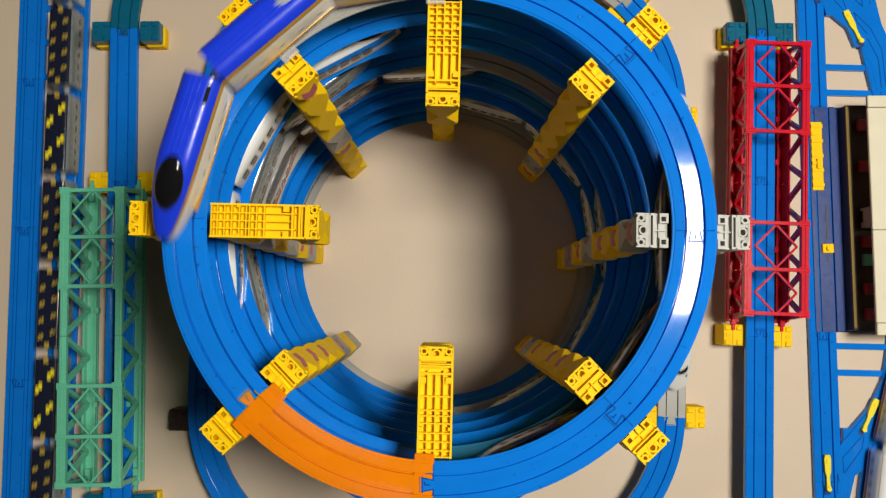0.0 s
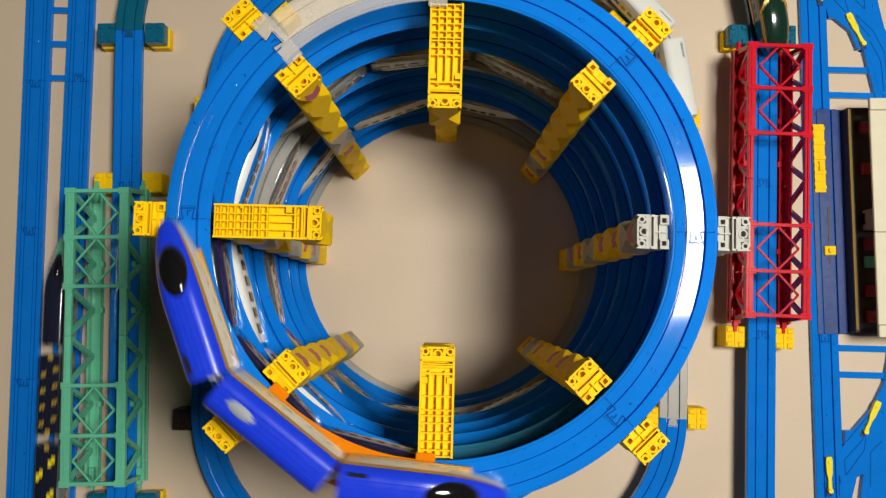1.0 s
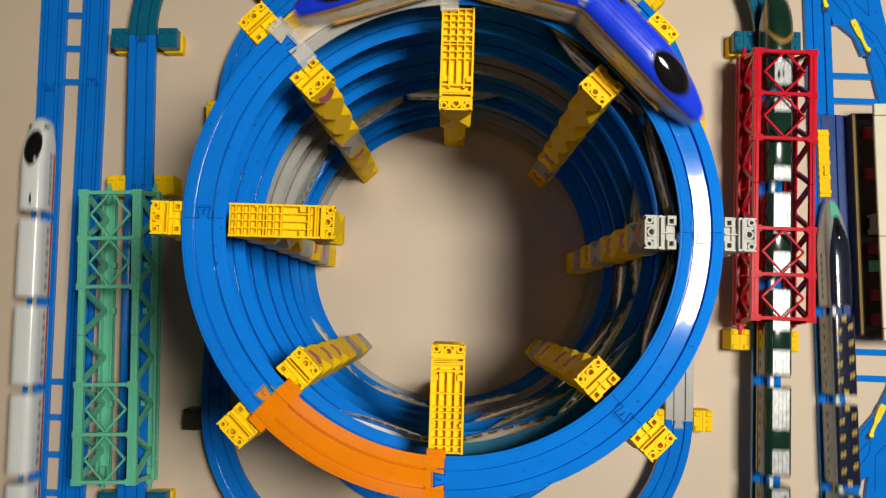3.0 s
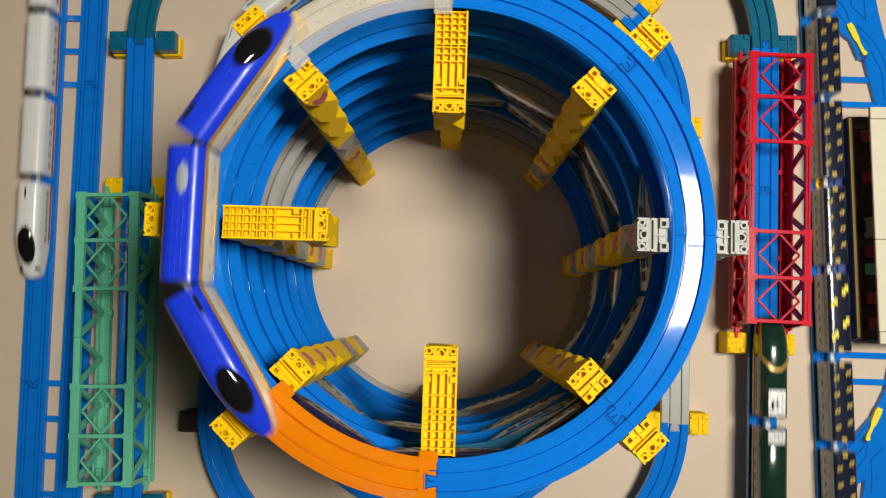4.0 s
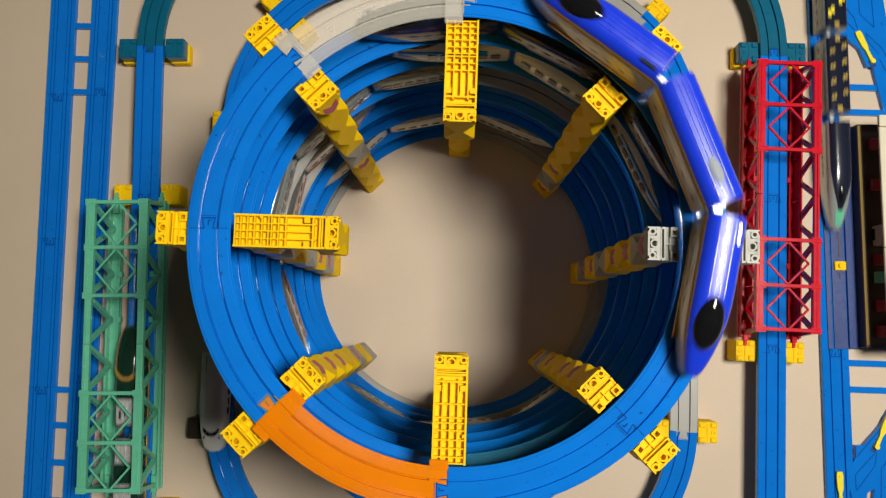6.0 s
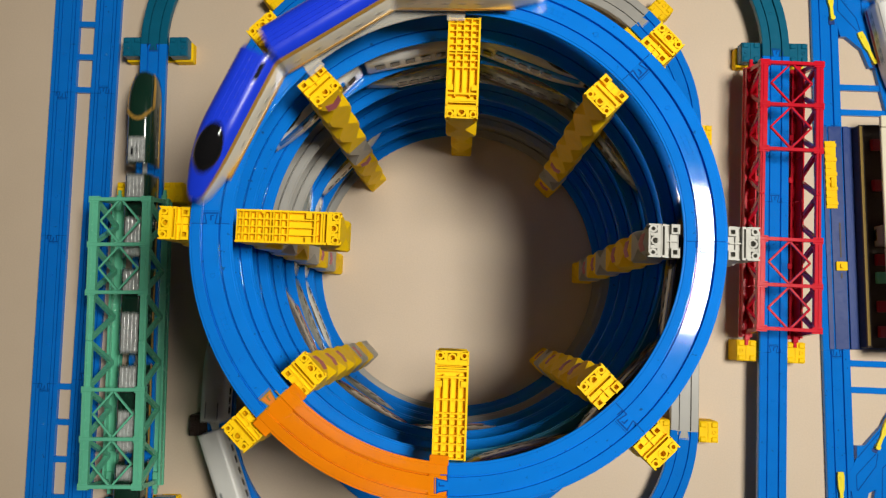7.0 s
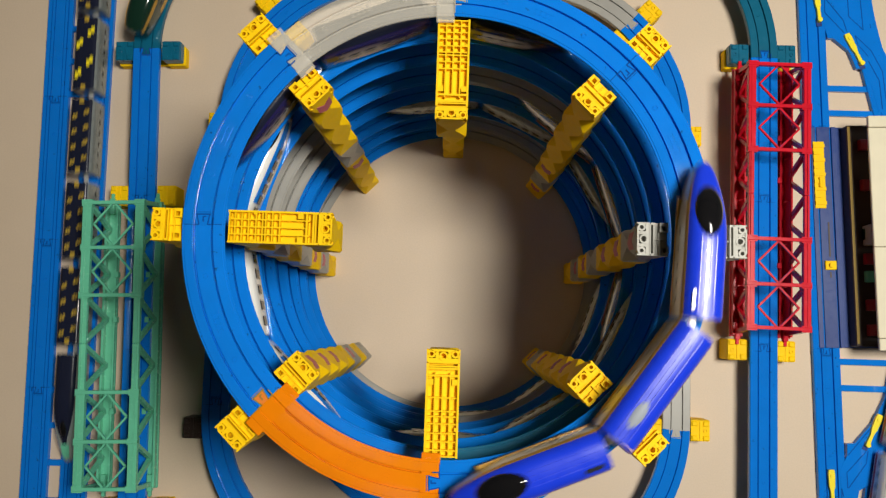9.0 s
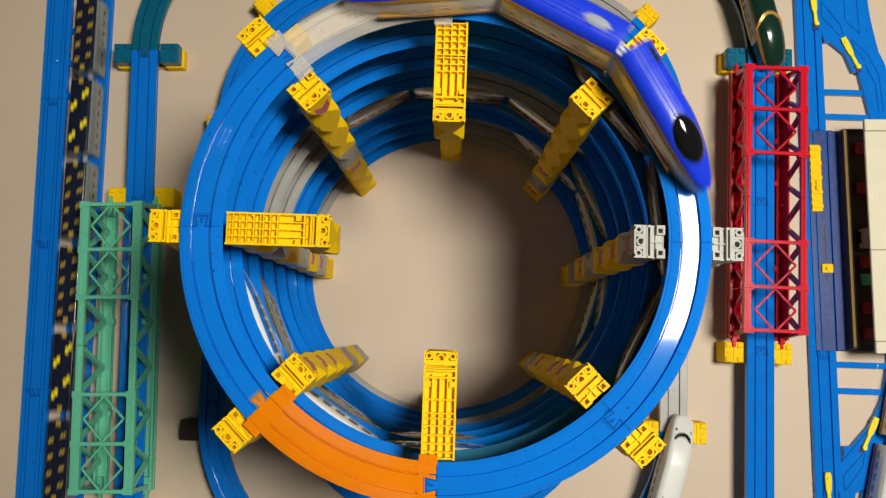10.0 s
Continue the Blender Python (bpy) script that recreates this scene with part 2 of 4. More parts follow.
def key_mesh():
    """The dovetail key that reaches back into the piece behind."""
    bm = bmesh.new()
    prism(bm, [(0.001, -0.0034), (0.0, -0.0034), (-0.0086, -0.0052), (-0.0086, 0.0052), (0.0, 0.0034), (0.001, 0.0034)], 0.0060, 0.0074)
    return link_bm("joint_key", bm, BLUE)


def seam_mesh():
    """Strips coloured as the shade in the gap round the key and between the piece ends."""
    bm = bmesh.new()
    z = 0.0071
    for s in (1, -1):
        beam(bm, (0.0, s * 0.0037, z), (-0.0088, s * 0.0055, z), 0.0011, 0.0010)
        beam(bm, (0.0, s * 0.0036, z), (0.0, s * 0.0088, z), 0.0012, 0.0010)
        beam(bm, (0.0, s * 0.0088, 0.0081), (0.0, s * 0.0164, 0.0074), 0.0006, 0.0005)
    beam(bm, (-0.0091, -0.0066, z), (-0.0091, 0.0066, z), 0.0013, 0.0010)
    beam(bm, (-0.0026, 0.0, z + 0.0002), (-0.0072, 0.0, z + 0.0002), 0.0013, 0.0010)
    beam(bm, (-0.0070, 0.0, z + 0.0002), (-0.0070, 0.0026, z + 0.0002), 0.0010, 0.0010)
    beam(bm, (0.0, 0.0090, 0.0079), (-0.0060, 0.0090, 0.0079), 0.0010, 0.0010)
    beam(bm, (-0.0110, -0.0066, z + 0.0002), (-0.0110, 0.0066, z + 0.0002), 0.0005, 0.0006)
    return link_bm("joint_seam", bm, SEAM)


KEY, SEAMS = {}, {}


def tongue(mat, parent, m):
    if mat not in KEY:
        KEY[mat], SEAMS[mat] = key_mesh(), seam_mesh()
        KEY[mat].materials[0] = mat
        # Strip colour for the shade in the joint, chosen by the piece's plastic.
        SEAMS[mat].materials[0] = SEAM if mat is BLUE else OCHRE if mat is ORANGE else NAVY if mat is TEAL else MIDGREY
    part("joint_seam", SEAMS[mat], SEAM, parent, m=m)
    return part("joint_key", KEY[mat], mat, parent, m=m)


def lay(name, label, line, cuts, mats, group="", prof=PROFILE, marks=True, emboss=False):
    """A run of hooked track pieces along a line: one thing, a part for each piece."""
    run = thing(name, label, "toy track", group)
    for i, (a, b) in enumerate(zip(cuts, cuts[1:])):
        mat = mats[i % len(mats)]
        bm = bmesh.new()
        sweep(bm, line, a + 0.00008, b - 0.00008, prof=STRAIGHT if prof is FLATPROFILE and line.at((a + b) / 2).x > 0 else prof)
        piece = part("track_piece", bm, mat, run, smooth=25)
        p, d = line.at(a), line.at(a + 0.002) - line.at(a)
        m = Matrix.Translation(p) @ pose(0, 0, 0, 0, 0, math.degrees(math.atan2(d.y, d.x)))
        tongue(mat, piece, m)
        if mat in (CLEAR, ORANGE):
            for f in (0.0085, b - a - 0.0085):
                q, e = line.at(a + f), line.at(a + f + 0.001) - line.at(a + f - 0.001)
                bm = boxes((-0.0082, 0.0082, -0.0245, 0.0245, 0.0040, 0.0069), bev=0.0008)
                part("end_flange", bm, mat, piece, m=Matrix.Translation(q) @ pose(0, 0, 0, 0, 0, math.degrees(math.atan2(e.y, e.x))))
        if marks:
            for f in (0.27, 0.73):
                q = line.at(a + (b - a) * f)
                bm = bmesh.new()
                tube(bm, 0, 0, 0.0024, 0.0017, 0.0070, 0.0078, 10)
                part("moulding_mark", bm, mat, piece, m=Matrix.Translation(q))
        for f in ((0.47, 0.50, 0.53, 0.56) if emboss else ()):
            q, d = line.at(a + (b - a) * f), line.at(a + (b - a) * f + 0.002) - line.at(a + (b - a) * f)
            bm = boxes((-0.0016, 0.0016, -0.0026, -0.0018, 0.0068, 0.0077), (-0.0016, 0.0016, 0.0018, 0.0026, 0.0068, 0.0077), (-0.0004, 0.0004, -0.0018, 0.0018, 0.0068, 0.0077))
            part("embossed_bar", bm, mat, piece, m=Matrix.Translation(q) @ pose(0, 0, 0, 0, 0, math.degrees(math.atan2(d.y, d.x))))
    return run


# ---------------------------------------------------------------- the room

bm = bmesh.new()
box(bm, -3.2, 3.2, -2.9, 2.9, -0.05, 0.0)
tagged(part("floor", bm, FLOOR), "smooth beige floor sheet under the toy railway", "floor", kind="structure")
# Unseen walls and ceiling, added to close the scene and bounce lamp light.
for nm, r in (("wall_west", (-3.3, -3.2, -2.9, 2.9, -0.05, 2.6)), ("wall_east", (3.2, 3.3, -2.9, 2.9, -0.05, 2.6)),
              ("wall_south", (-3.3, 3.3, -3.0, -2.9, -0.05, 2.6)), ("wall_north", (-3.3, 3.3, 2.9, 3.0, -0.05, 2.6))):
    tagged(part(nm, boxes(r), WALL), "unseen plain warm grey wall, added for bounce light", "wall", kind="structure")
tagged(part("ceiling", boxes((-3.3, 3.3, -3.0, 3.0, 2.6, 2.66)), WALL), "unseen plain warm grey ceiling, added for bounce light", "ceiling", kind="structure")

# ---------------------------------------------------------------- the tower of rings

RING_R, PITCH, LEVELS = 0.2135, 0.066, 8


def circle_line(r, z):
    return Line([(r * math.cos(radians(a)), r * math.sin(radians(a)), z) for a in range(0, 360, 3)], True)


RINGS = [circle_line(RING_R, k * PITCH) for k in range(LEVELS)]
B, G, T = BLUE, GREY, SEA
RING_COLOURS = [
    [B, G, B, G, B, G, B, G],
    [B, G, B, B, B, B, B, G],
    [B, B, B, B, B, B, G, B],
    [B, B, B, G, B, B, B, B],
    [B, G, B, G, B, B, B, B],
    [B, B, B, B, B, B, B, B],
    [B, B, B, B, B, B, T, B],
    [B, B, CLEAR, B, B, ORANGE, B, B],
]
for k, line in enumerate(RINGS):
    cuts = [line.length * i / 8 for i in range(9)]
    top = k == LEVELS - 1
    lay("ring_track", "topmost closed ring of blue track, one orange and one clear piece" if top else "closed ring of curved toy track inside the tower of rings",
        line, cuts, RING_COLOURS[k], "stacked rings of the tower", emboss=top)


def pier_block_mesh(h=PITCH):
    """One tower block: 27 x 29 mm, faceted flanks pinched above the foot."""
    bm = bmesh.new()
    rows = []
    for z, c in ((0, 0.0020), (0.13, 0.0020), (0.46, 0.0112), (0.86, 0.0024), (1.0, 0.0020)):
        x, y = 0.0135, 0.0145
        pts = [(-x, -y + c), (-x + c, -y), (0, -y), (x - c, -y), (x, -y + c), (x, 0), (x, y - c), (x - c, y), (0, y), (-x + c, y), (-x, y - c), (-x, 0)]
        rows.append([(px, py, z * h) for px, py in pts])
    loft(bm, rows)
    bmesh.ops.triangulate(bm, faces=[f for f in bm.faces if len(f.verts) == 4])
    return bm


def cap_mesh(near=True):
    """The open top of a block: rim, two square sockets, a slot and three peg holes."""
    bm = bmesh.new()
    z0, z1 = -0.0065, 0.0026
    x, y, w = 0.0135, 0.0145, 0.0013
    if near:
        box(bm, -x, -x + w, -0.0062, 0.0062, z0, z1 - 0.0042)
        for s in (1, -1):
            box(bm, -x, -0.0060, s * (y - w / 2) - w / 2, s * (y - w / 2) + w / 2, z0, z1)
            box(bm, -0.0060, -0.0016, s * (y - w / 2) - w / 2, s * (y - w / 2) + w / 2, z0, z1 - 0.0036)
            box(bm, -x, -x + w, min(s * 0.0062, s * (y - w)), max(s * 0.0062, s * (y - w)), z0, z1)
            for x0, x1, y0, y1 in ((-0.0123, -0.0114, 0.0062, 0.0132), (-0.0076, -0.0062, 0.0062, 0.0132), (-0.0114, -0.0076, 0.0062, 0.0077), (-0.0114, -0.0076, 0.0117, 0.0132)):
                box(bm, x0, x1, min(s * y0, s * y1), max(s * y0, s * y1), z0, z1 - 0.0003)
            box(bm, -0.0062, -0.0016, min(s * 0.0062, s * 0.0132), max(s * 0.0062, s * 0.0132), z0, z1 - 0.0048)
        box(bm, -0.0123, -0.0016, -0.0062, 0.0062, z0, z1 - 0.0044)
        box(bm, -0.0123, -0.0016, -0.0006, 0.0006, z0, z1 - 0.0016)
        box(bm, -0.0068, -0.0056, -0.0062, 0.0062, z0, z1 - 0.0026)
    box(bm, -0.0016, -0.0004, -y, y, z0, z1)
    box(bm, -0.0004, 0.0016, -y, -y + 0.002, z0, z1)
    box(bm, -0.0004, 0.0016, y - 0.002, y, z0, z1)
    for px, py, ro, ri in ((0.0095, 0.0103, 0.0036, 0.0018), (0.0095, -0.0103, 0.0036, 0.0018), (0.0075, 0, 0.0042, 0.0026), (0.0108, 0.0052, 0.0012, 0.0006), (0.0108, -0.0052, 0.0012, 0.0006)):
        tube(bm, px, py, ro, ri, z0, z1, 8)
    box(bm, 0.0015, 0.0026, -y + w, y - w, z0, z1)
    box(bm, x - w, x, -y + 0.004, y - 0.004, z0, z1)
    box(bm, 0.0026, x, -y, -y + w, z0, z1)
    box(bm, 0.0026, x, y - w, y, z0, z1)
    for x0, x1, y0, y1 in ((0.0026, 0.0058, -y + w, y - w), (x - 0.0018, x - w, -y + w, y - w), (0.0058, x - 0.0018, 0.0040, 0.0068), (0.0058, x - 0.0018, -0.0068, -0.0040),
                           (0.0058, x - 0.0018, y - 0.0020, y - w), (0.0058, x - 0.0018, -y + w, -y + 0.0020)):
        box(bm, x0, x1, y0, y1, z0, z1 - 0.0005)
    return bm


BLOCKS = {m: link_bm("pier_block", pier_block_mesh(), m) for m in (YELLOW, MIDGREY, PALE)}
TOPBLOCKS = {m: link_bm("pier_block", pier_block_mesh(PITCH - 0.0062), m) for m in (YELLOW, PALE)}
CAPS = {m: link_bm("pier_cap", cap_mesh(), m) for m in (YELLOW, PALE, TEAL, BROWN, MIDGREY)}


def chevron_mesh():
    bm = bmesh.new()
    pts = [(-0.0078, 0.011), (0, 0.002), (0.0078, 0.011), (0.0078, -0.006), (0, -0.015), (-0.0078, -0.006)]
    prism(bm, pts, 0, 0.0003)
    return link_bm("chevron_sticker", bm, STICKER)


CHEVRON = chevron_mesh()


def column(r, deg, mats, chevrons, label, outer=False, cap=True):
    """A stack of tower blocks at radius r; its holes look to the tower's axis."""
    a = radians(deg)
    flip = 0 if outer else 180
    col = thing("pier_column", label, "toy pier", "piers of the tower", pose(r * math.cos(a), r * math.sin(a), 0, 0, 0, deg + flip))
    for i, m in enumerate(mats):
        blk = part("pier_block", (TOPBLOCKS if i == len(mats) - 1 else BLOCKS)[m], m, col, m=pose(0, 0, i * PITCH))
        if i in chevrons:
            part("chevron_sticker", CHEVRON, STICKER, blk, "faded pink chevron sticker", m=pose(0.0135, 0, PITCH * 0.68, 90, 0, 90))
    if cap:
        part("pier_cap", CAPS[mats[-1]], mats[-1], col, m=pose(0, 0, len(mats) * PITCH))
    return col


Y, M, P = YELLOW, MIDGREY, PALE
IN_R, OUT_R = 0.1790, 0.2475
COLUMNS = {
    0: ([Y, M, Y, M, Y, Y, P], (1, 2, 4, 5, 6)), 45: ([Y, M, Y, Y, Y, Y, Y], (0, 2)), 90: ([Y, Y, Y, M, Y, Y, Y], ()), 135: ([Y, Y, Y, M, Y, Y, Y], (2, 6)),
    180: ([Y, M, Y, M, Y, M, Y], (1, 2)), 225: ([M, Y, M, Y, Y, Y, Y], (2, 4, 5, 6)), 270: ([Y, Y, M, Y, Y, Y, Y], ()), 315: ([Y, M, Y, Y, Y, Y, Y], (0, 2, 4, 5)),
}
for deg, (mats, chev) in COLUMNS.items():
    top = "pale grey" if mats[-1] is PALE else "yellow"
    column(IN_R, deg, mats, chev, f"tall stack of yellow and grey plastic pier blocks, {top} block on top", cap=deg not in (90, 180, 270))
    column(OUT_R, deg, [Y, Y, M, Y, Y, Y, mats[-1]], (), f"tall outer stack of plastic pier blocks, {top} block on top", outer=True)


def ladder_plate(deg, ribs):
    """The ribbed pier beam that reaches from the ring towards the axis, with a block under its end."""
    beam_ob = thing("pier_beam", "yellow ribbed plastic pier beam lying flat towards the tower's middle", "toy pier", "beams on the tower", pose(0, 0, PITCH * 7, 0, 0, deg))
    bm = bmesh.new()
    r0, r1, y = 0.1015, 0.1935, 0.0145
    box(bm, 0.1165, r1, -y, y, -0.0068, -0.0042)
    for s in (-1, 1):
        e = s * (y - 0.0009)
        box(bm, 0.1165, r1, e - 0.0009, e + 0.0009, -0.0042, 0.0022)
        box(bm, 0.1215, r1 - 0.001, s * 0.0066 - 0.0006, s * 0.0066 + 0.0006, -0.0042, 0.0014)
        box(bm, 0.1270, 0.1320, s * 0.0106 - 0.0026, s * 0.0106 + 0.0026, -0.0042, 0.0019)
        box(bm, 0.1680, 0.1710, s * 0.0124 - 0.0014, s * 0.0124 + 0.0014, -0.0042, 0.0019)
    box(bm, 0.1245, r1 - 0.001, -0.0006, 0.0006, -0.0042, 0.0014)
    for x in ribs:
        box(bm, x - 0.0006, x + 0.0006, -y + 0.0018, y - 0.0018, -0.0042, 0.0013)
    for x in (0.1180, 0.1240):
        box(bm, x - 0.0009, x + 0.0009, -y + 0.0018, y - 0.0018, -0.0042, 0.0020)
    part("ribbed_plate", bm, YELLOW, beam_ob)
    bm = cap_mesh(False)
    bmesh.ops.transform(bm, matrix=pose(0.115, 0, 0, 0, 0, 180), verts=bm.verts)
    part("end_cap", bm, YELLOW, beam_ob)
    part("end_block", TOPBLOCKS[YELLOW], YELLOW, beam_ob, m=pose(0.115, 0, -PITCH))
    return beam_ob


WIDE_RIBS = (0.1429, 0.1544, 0.1589, 0.1651, 0.1731, 0.1802, 0.1873, 0.1925)
CLOSE_RIBS = (0.1480, 0.1545, 0.1605, 0.1632, 0.1690, 0.1755, 0.1815, 0.1875, 0.1925)
for deg, ribs in ((90, CLOSE_RIBS), (180, CLOSE_RIBS), (270, WIDE_RIBS)):
    ladder_plate(deg, ribs)

# ---------------------------------------------------------------- ground lines of the railway

LOW = 0.033
OVAL = Line(rounded([(-0.319, 0.4215, 0.030, 0.2145), (-0.319, -0.4215, 0.030, 0.2145), (0.319, -0.4215, 0.030, 0.2145), (0.319, 0.4215, 0.030, 0.2145)]), True)
GREEN_LOOP = Line(rounded([(-0.426, -0.32, LOW, 0), (-0.4520, 0.400, LOW, 0.2145), (-0.30, 0.552, LOW, 0.1), (0.30, 0.552, LOW, 0.1), (0.4420, 0.410, LOW, 0.2145), (0.4360, -0.36, LOW, 0),
                          (0.4350, -0.58, LOW, 0.2), (-0.425, -0.58, LOW, 0.2)]), True)
INNER_LOOP = Line(rounded([(-0.540, 0.80, 0, 0.2145), (-0.518, -0.72, 0, 0.2145), (0.558, -0.72, 0, 0.2145), (0.512, 0.80, 0, 0.2145)]), True)
OUTER_LOOP = Line(rounded([(-0.570, -0.79, 0, 0.2145), (-0.606, 0.87, 0, 0.2145), (0.588, 0.87, 0, 0.2145), (0.592, 0.415, 0, 0.40), (0.648, 0.180, 0, 0.40), (0.652, -0.110, 0, 0.40), (0.604, -0.310, 0, 0.40), (0.604, -0.79, 0, 0.2145)]), True)
ARC = Line([(0.2145 * math.cos(radians(a)), -0.130 + 0.2145 * math.sin(radians(a)), 0.004) for a in range(205, 336, 3)])


def even(line, s0, s1, n):
    return [s0 + (s1 - s0) * i / n for i in range(n + 1)]


def lay_loop(name, label, line, pick, prof=PROFILE, piece=0.2145, start=0.0):
    n = max(1, round(line.length / piece))
    cuts = even(line, start, start + line.length, n)
    mats = [pick(line.at((a + b) / 2)) for a, b in zip(cuts, cuts[1:])]
    return lay(name, label, line, cuts, mats, prof=prof)


def cut_loop(line, places):
    """Cuts of a loop at its known joints, with whole pieces between them."""
    js = sorted(line.near(x, y) for x, y in places)
    out = []
    for a, b in zip(js, js[1:] + [js[0] + line.length]):
        out += even(line, a, b, max(1, round((b - a) / 0.2145)))[:-1]
    return out + [js[0] + line.length]


cuts = cut_loop(OVAL, ((0.250, 0.366), (0.06, 0.4215), (0.319, -0.213), (0.319, 0.0), (-0.319, -0.2), (-0.319, 0.2)))
mids = [OVAL.at((a + b) / 2) for a, b in zip(cuts, cuts[1:])]
lay("oval_track", "raised oval of blue and grey toy track round the tower", OVAL, cuts,
    [GREY if (p.x > 0.3 and -0.21 < p.y < 0.0) or (0.06 < p.x < 0.25 and p.y > 0.366) else BLUE for p in mids], prof=STRAIGHT)
cuts = cut_loop(GREEN_LOOP, ((-0.4490, 0.305), (0.4412, 0.316), (0.4375, -0.102), (0.4357, -0.345), (-0.4265, -0.345), (-0.4405, 0.09)))
mids = [GREEN_LOOP.at((a + b) / 2) for a, b in zip(cuts, cuts[1:])]
lay("raised_track", "raised blue track loop with teal curves over two bridges", GREEN_LOOP, cuts, [TEAL if q.y > 0.31 or q.y < -0.345 else BLUE for q in mids], prof=STRAIGHT)
cuts = cut_loop(INNER_LOOP, ((-0.53, 0.24), (-0.5275, 0.026), (0.5385, -0.0955), (0.5435, 0.2275)))
lay("inner_ground_track", "blue straight and curved toy track lying on the floor", INNER_LOOP, cuts, [BLUE], prof=FLATPROFILE)
lay_loop("outer_ground_track", "outermost blue toy track lying on the floor", OUTER_LOOP, lambda p: BLUE, FLATPROFILE, start=OUTER_LOOP.near(-0.59, 0.24))
lay("curved_track", "blue curved toy track lying on the floor beside the tower", ARC, even(ARC, 0, ARC.length, 3), [BLUE])

# ---------------------------------------------------------------- low piers under the raised tracks


def low_block(h):
    bm = bmesh.new()
    box(bm, -0.0135, 0.0135, -0.0145, 0.0145, 0, h - 0.001, bev=0.0016)
    return bm


LOWBLOCK = {m: link_bm("pier_block", low_block(LOW + 0.003), m) for m in (YELLOW, BROWN)}
HALFBLOCK = {m: link_bm("pier_block", low_block(0.018), m) for m in (YELLOW, TEAL)}


def studded_cap(mat):
    """Top of a low pier block: a slot and four rounded studs round a peg hole."""
    bm = bmesh.new()
    for sx in (-1, 1):
        for sy in (-1, 1):
            box(bm, sx * 0.0078 - 0.0042, sx * 0.0078 + 0.0042, sy * 0.0098 - 0.0036, sy * 0.0098 + 0.0036, -0.001, 0.0026, bev=0.0012)
    box(bm, -0.0128, 0.0128, -0.0138, 0.0138, -0.002, 0.0004)
    box(bm, -0.0012, 0.0012, -0.0135, 0.0135, 0.0004, 0.0014)
    tube(bm, 0.0072, 0, 0.0030, 0.0018, 0, 0.0016, 8)
    return link_bm("stud_cap", bm, mat)


STUDS = {m: studded_cap(m) for m in (YELLOW, TEAL, BROWN)}


def low_pier(x, y, deg, mat, label, spread=0.0335):
    """Two low blocks beside the track, joined by a sill under it."""
    pier = thing("low_pier", label, "toy pier", "low piers", pose(x, y, 0, 0, 0, deg))
    part("sill", boxes((-spread, spread, -0.012, 0.012, 0.0, 0.006), bev=0.001), YELLOW if mat is TEAL else mat, pier)
    for s in (-1, 1):
        turn = 0 if s > 0 else 180
        if mat is TEAL:
            part("pier_block", HALFBLOCK[YELLOW], YELLOW, pier, "yellow lower block", m=pose(s * (spread + 0.002), -0.001, 0, 0, 0, turn))
            blk = part("pier_block", HALFBLOCK[TEAL], TEAL, pier, "teal upper block", m=pose(s * spread, 0.001, 0.0175, 0, 0, turn))
        else:
            blk = part("pier_block", LOWBLOCK[mat], mat, pier, m=pose(s * spread, 0, 0, 0, 0, turn))
        part("stud_cap", STUDS[mat], mat, pier, m=pose(s * spread, 0, LOW + 0.003, 0, 0, turn))
    return pier


YL = "low yellow plastic pier carrying the raised track"
TL = "low teal pier blocks on yellow blocks under the raised track"
low_pier(0.4365, -0.1005, -0.5, YELLOW, YL)
low_pier(0.4410, 0.3225, 0.5, TEAL, TL)
low_pier(0.4355, -0.3480, -0.5, TEAL, TL)
low_pier(-0.4480, 0.3025, 2, TEAL, TL)
low_pier(-0.4405, 0.0905, 2, YELLOW, YL)
low_pier(-0.4260, -0.3490, 2, TEAL, TL)
low_pier(0.3190, -0.2130, 0, YELLOW, "low yellow pier under the raised oval track", 0.033)
low_pier(-0.3190, -0.2330, 0, BROWN, "low dark brown pier under the raised oval track", 0.030)
low_pier(0.3090, 0.2000, 0, YELLOW, "low yellow pier under the raised oval track", 0.031)
low_pier(-0.3090, 0.2000, 0, YELLOW, "low yellow pier under the raised oval track", 0.031)
low_pier(0.2550, 0.3585, 45, YELLOW, "low yellow pier under the raised oval track", 0.033)
low_pier(-0.2550, 0.3585, -45, YELLOW, "low yellow pier under the raised oval track", 0.033)
low_pier(-0.186, -0.375, 25, TEAL, TL, 0.033)
low_pier(0.190, -0.375, -25, TEAL, TL, 0.033)

# ---------------------------------------------------------------- truss bridges


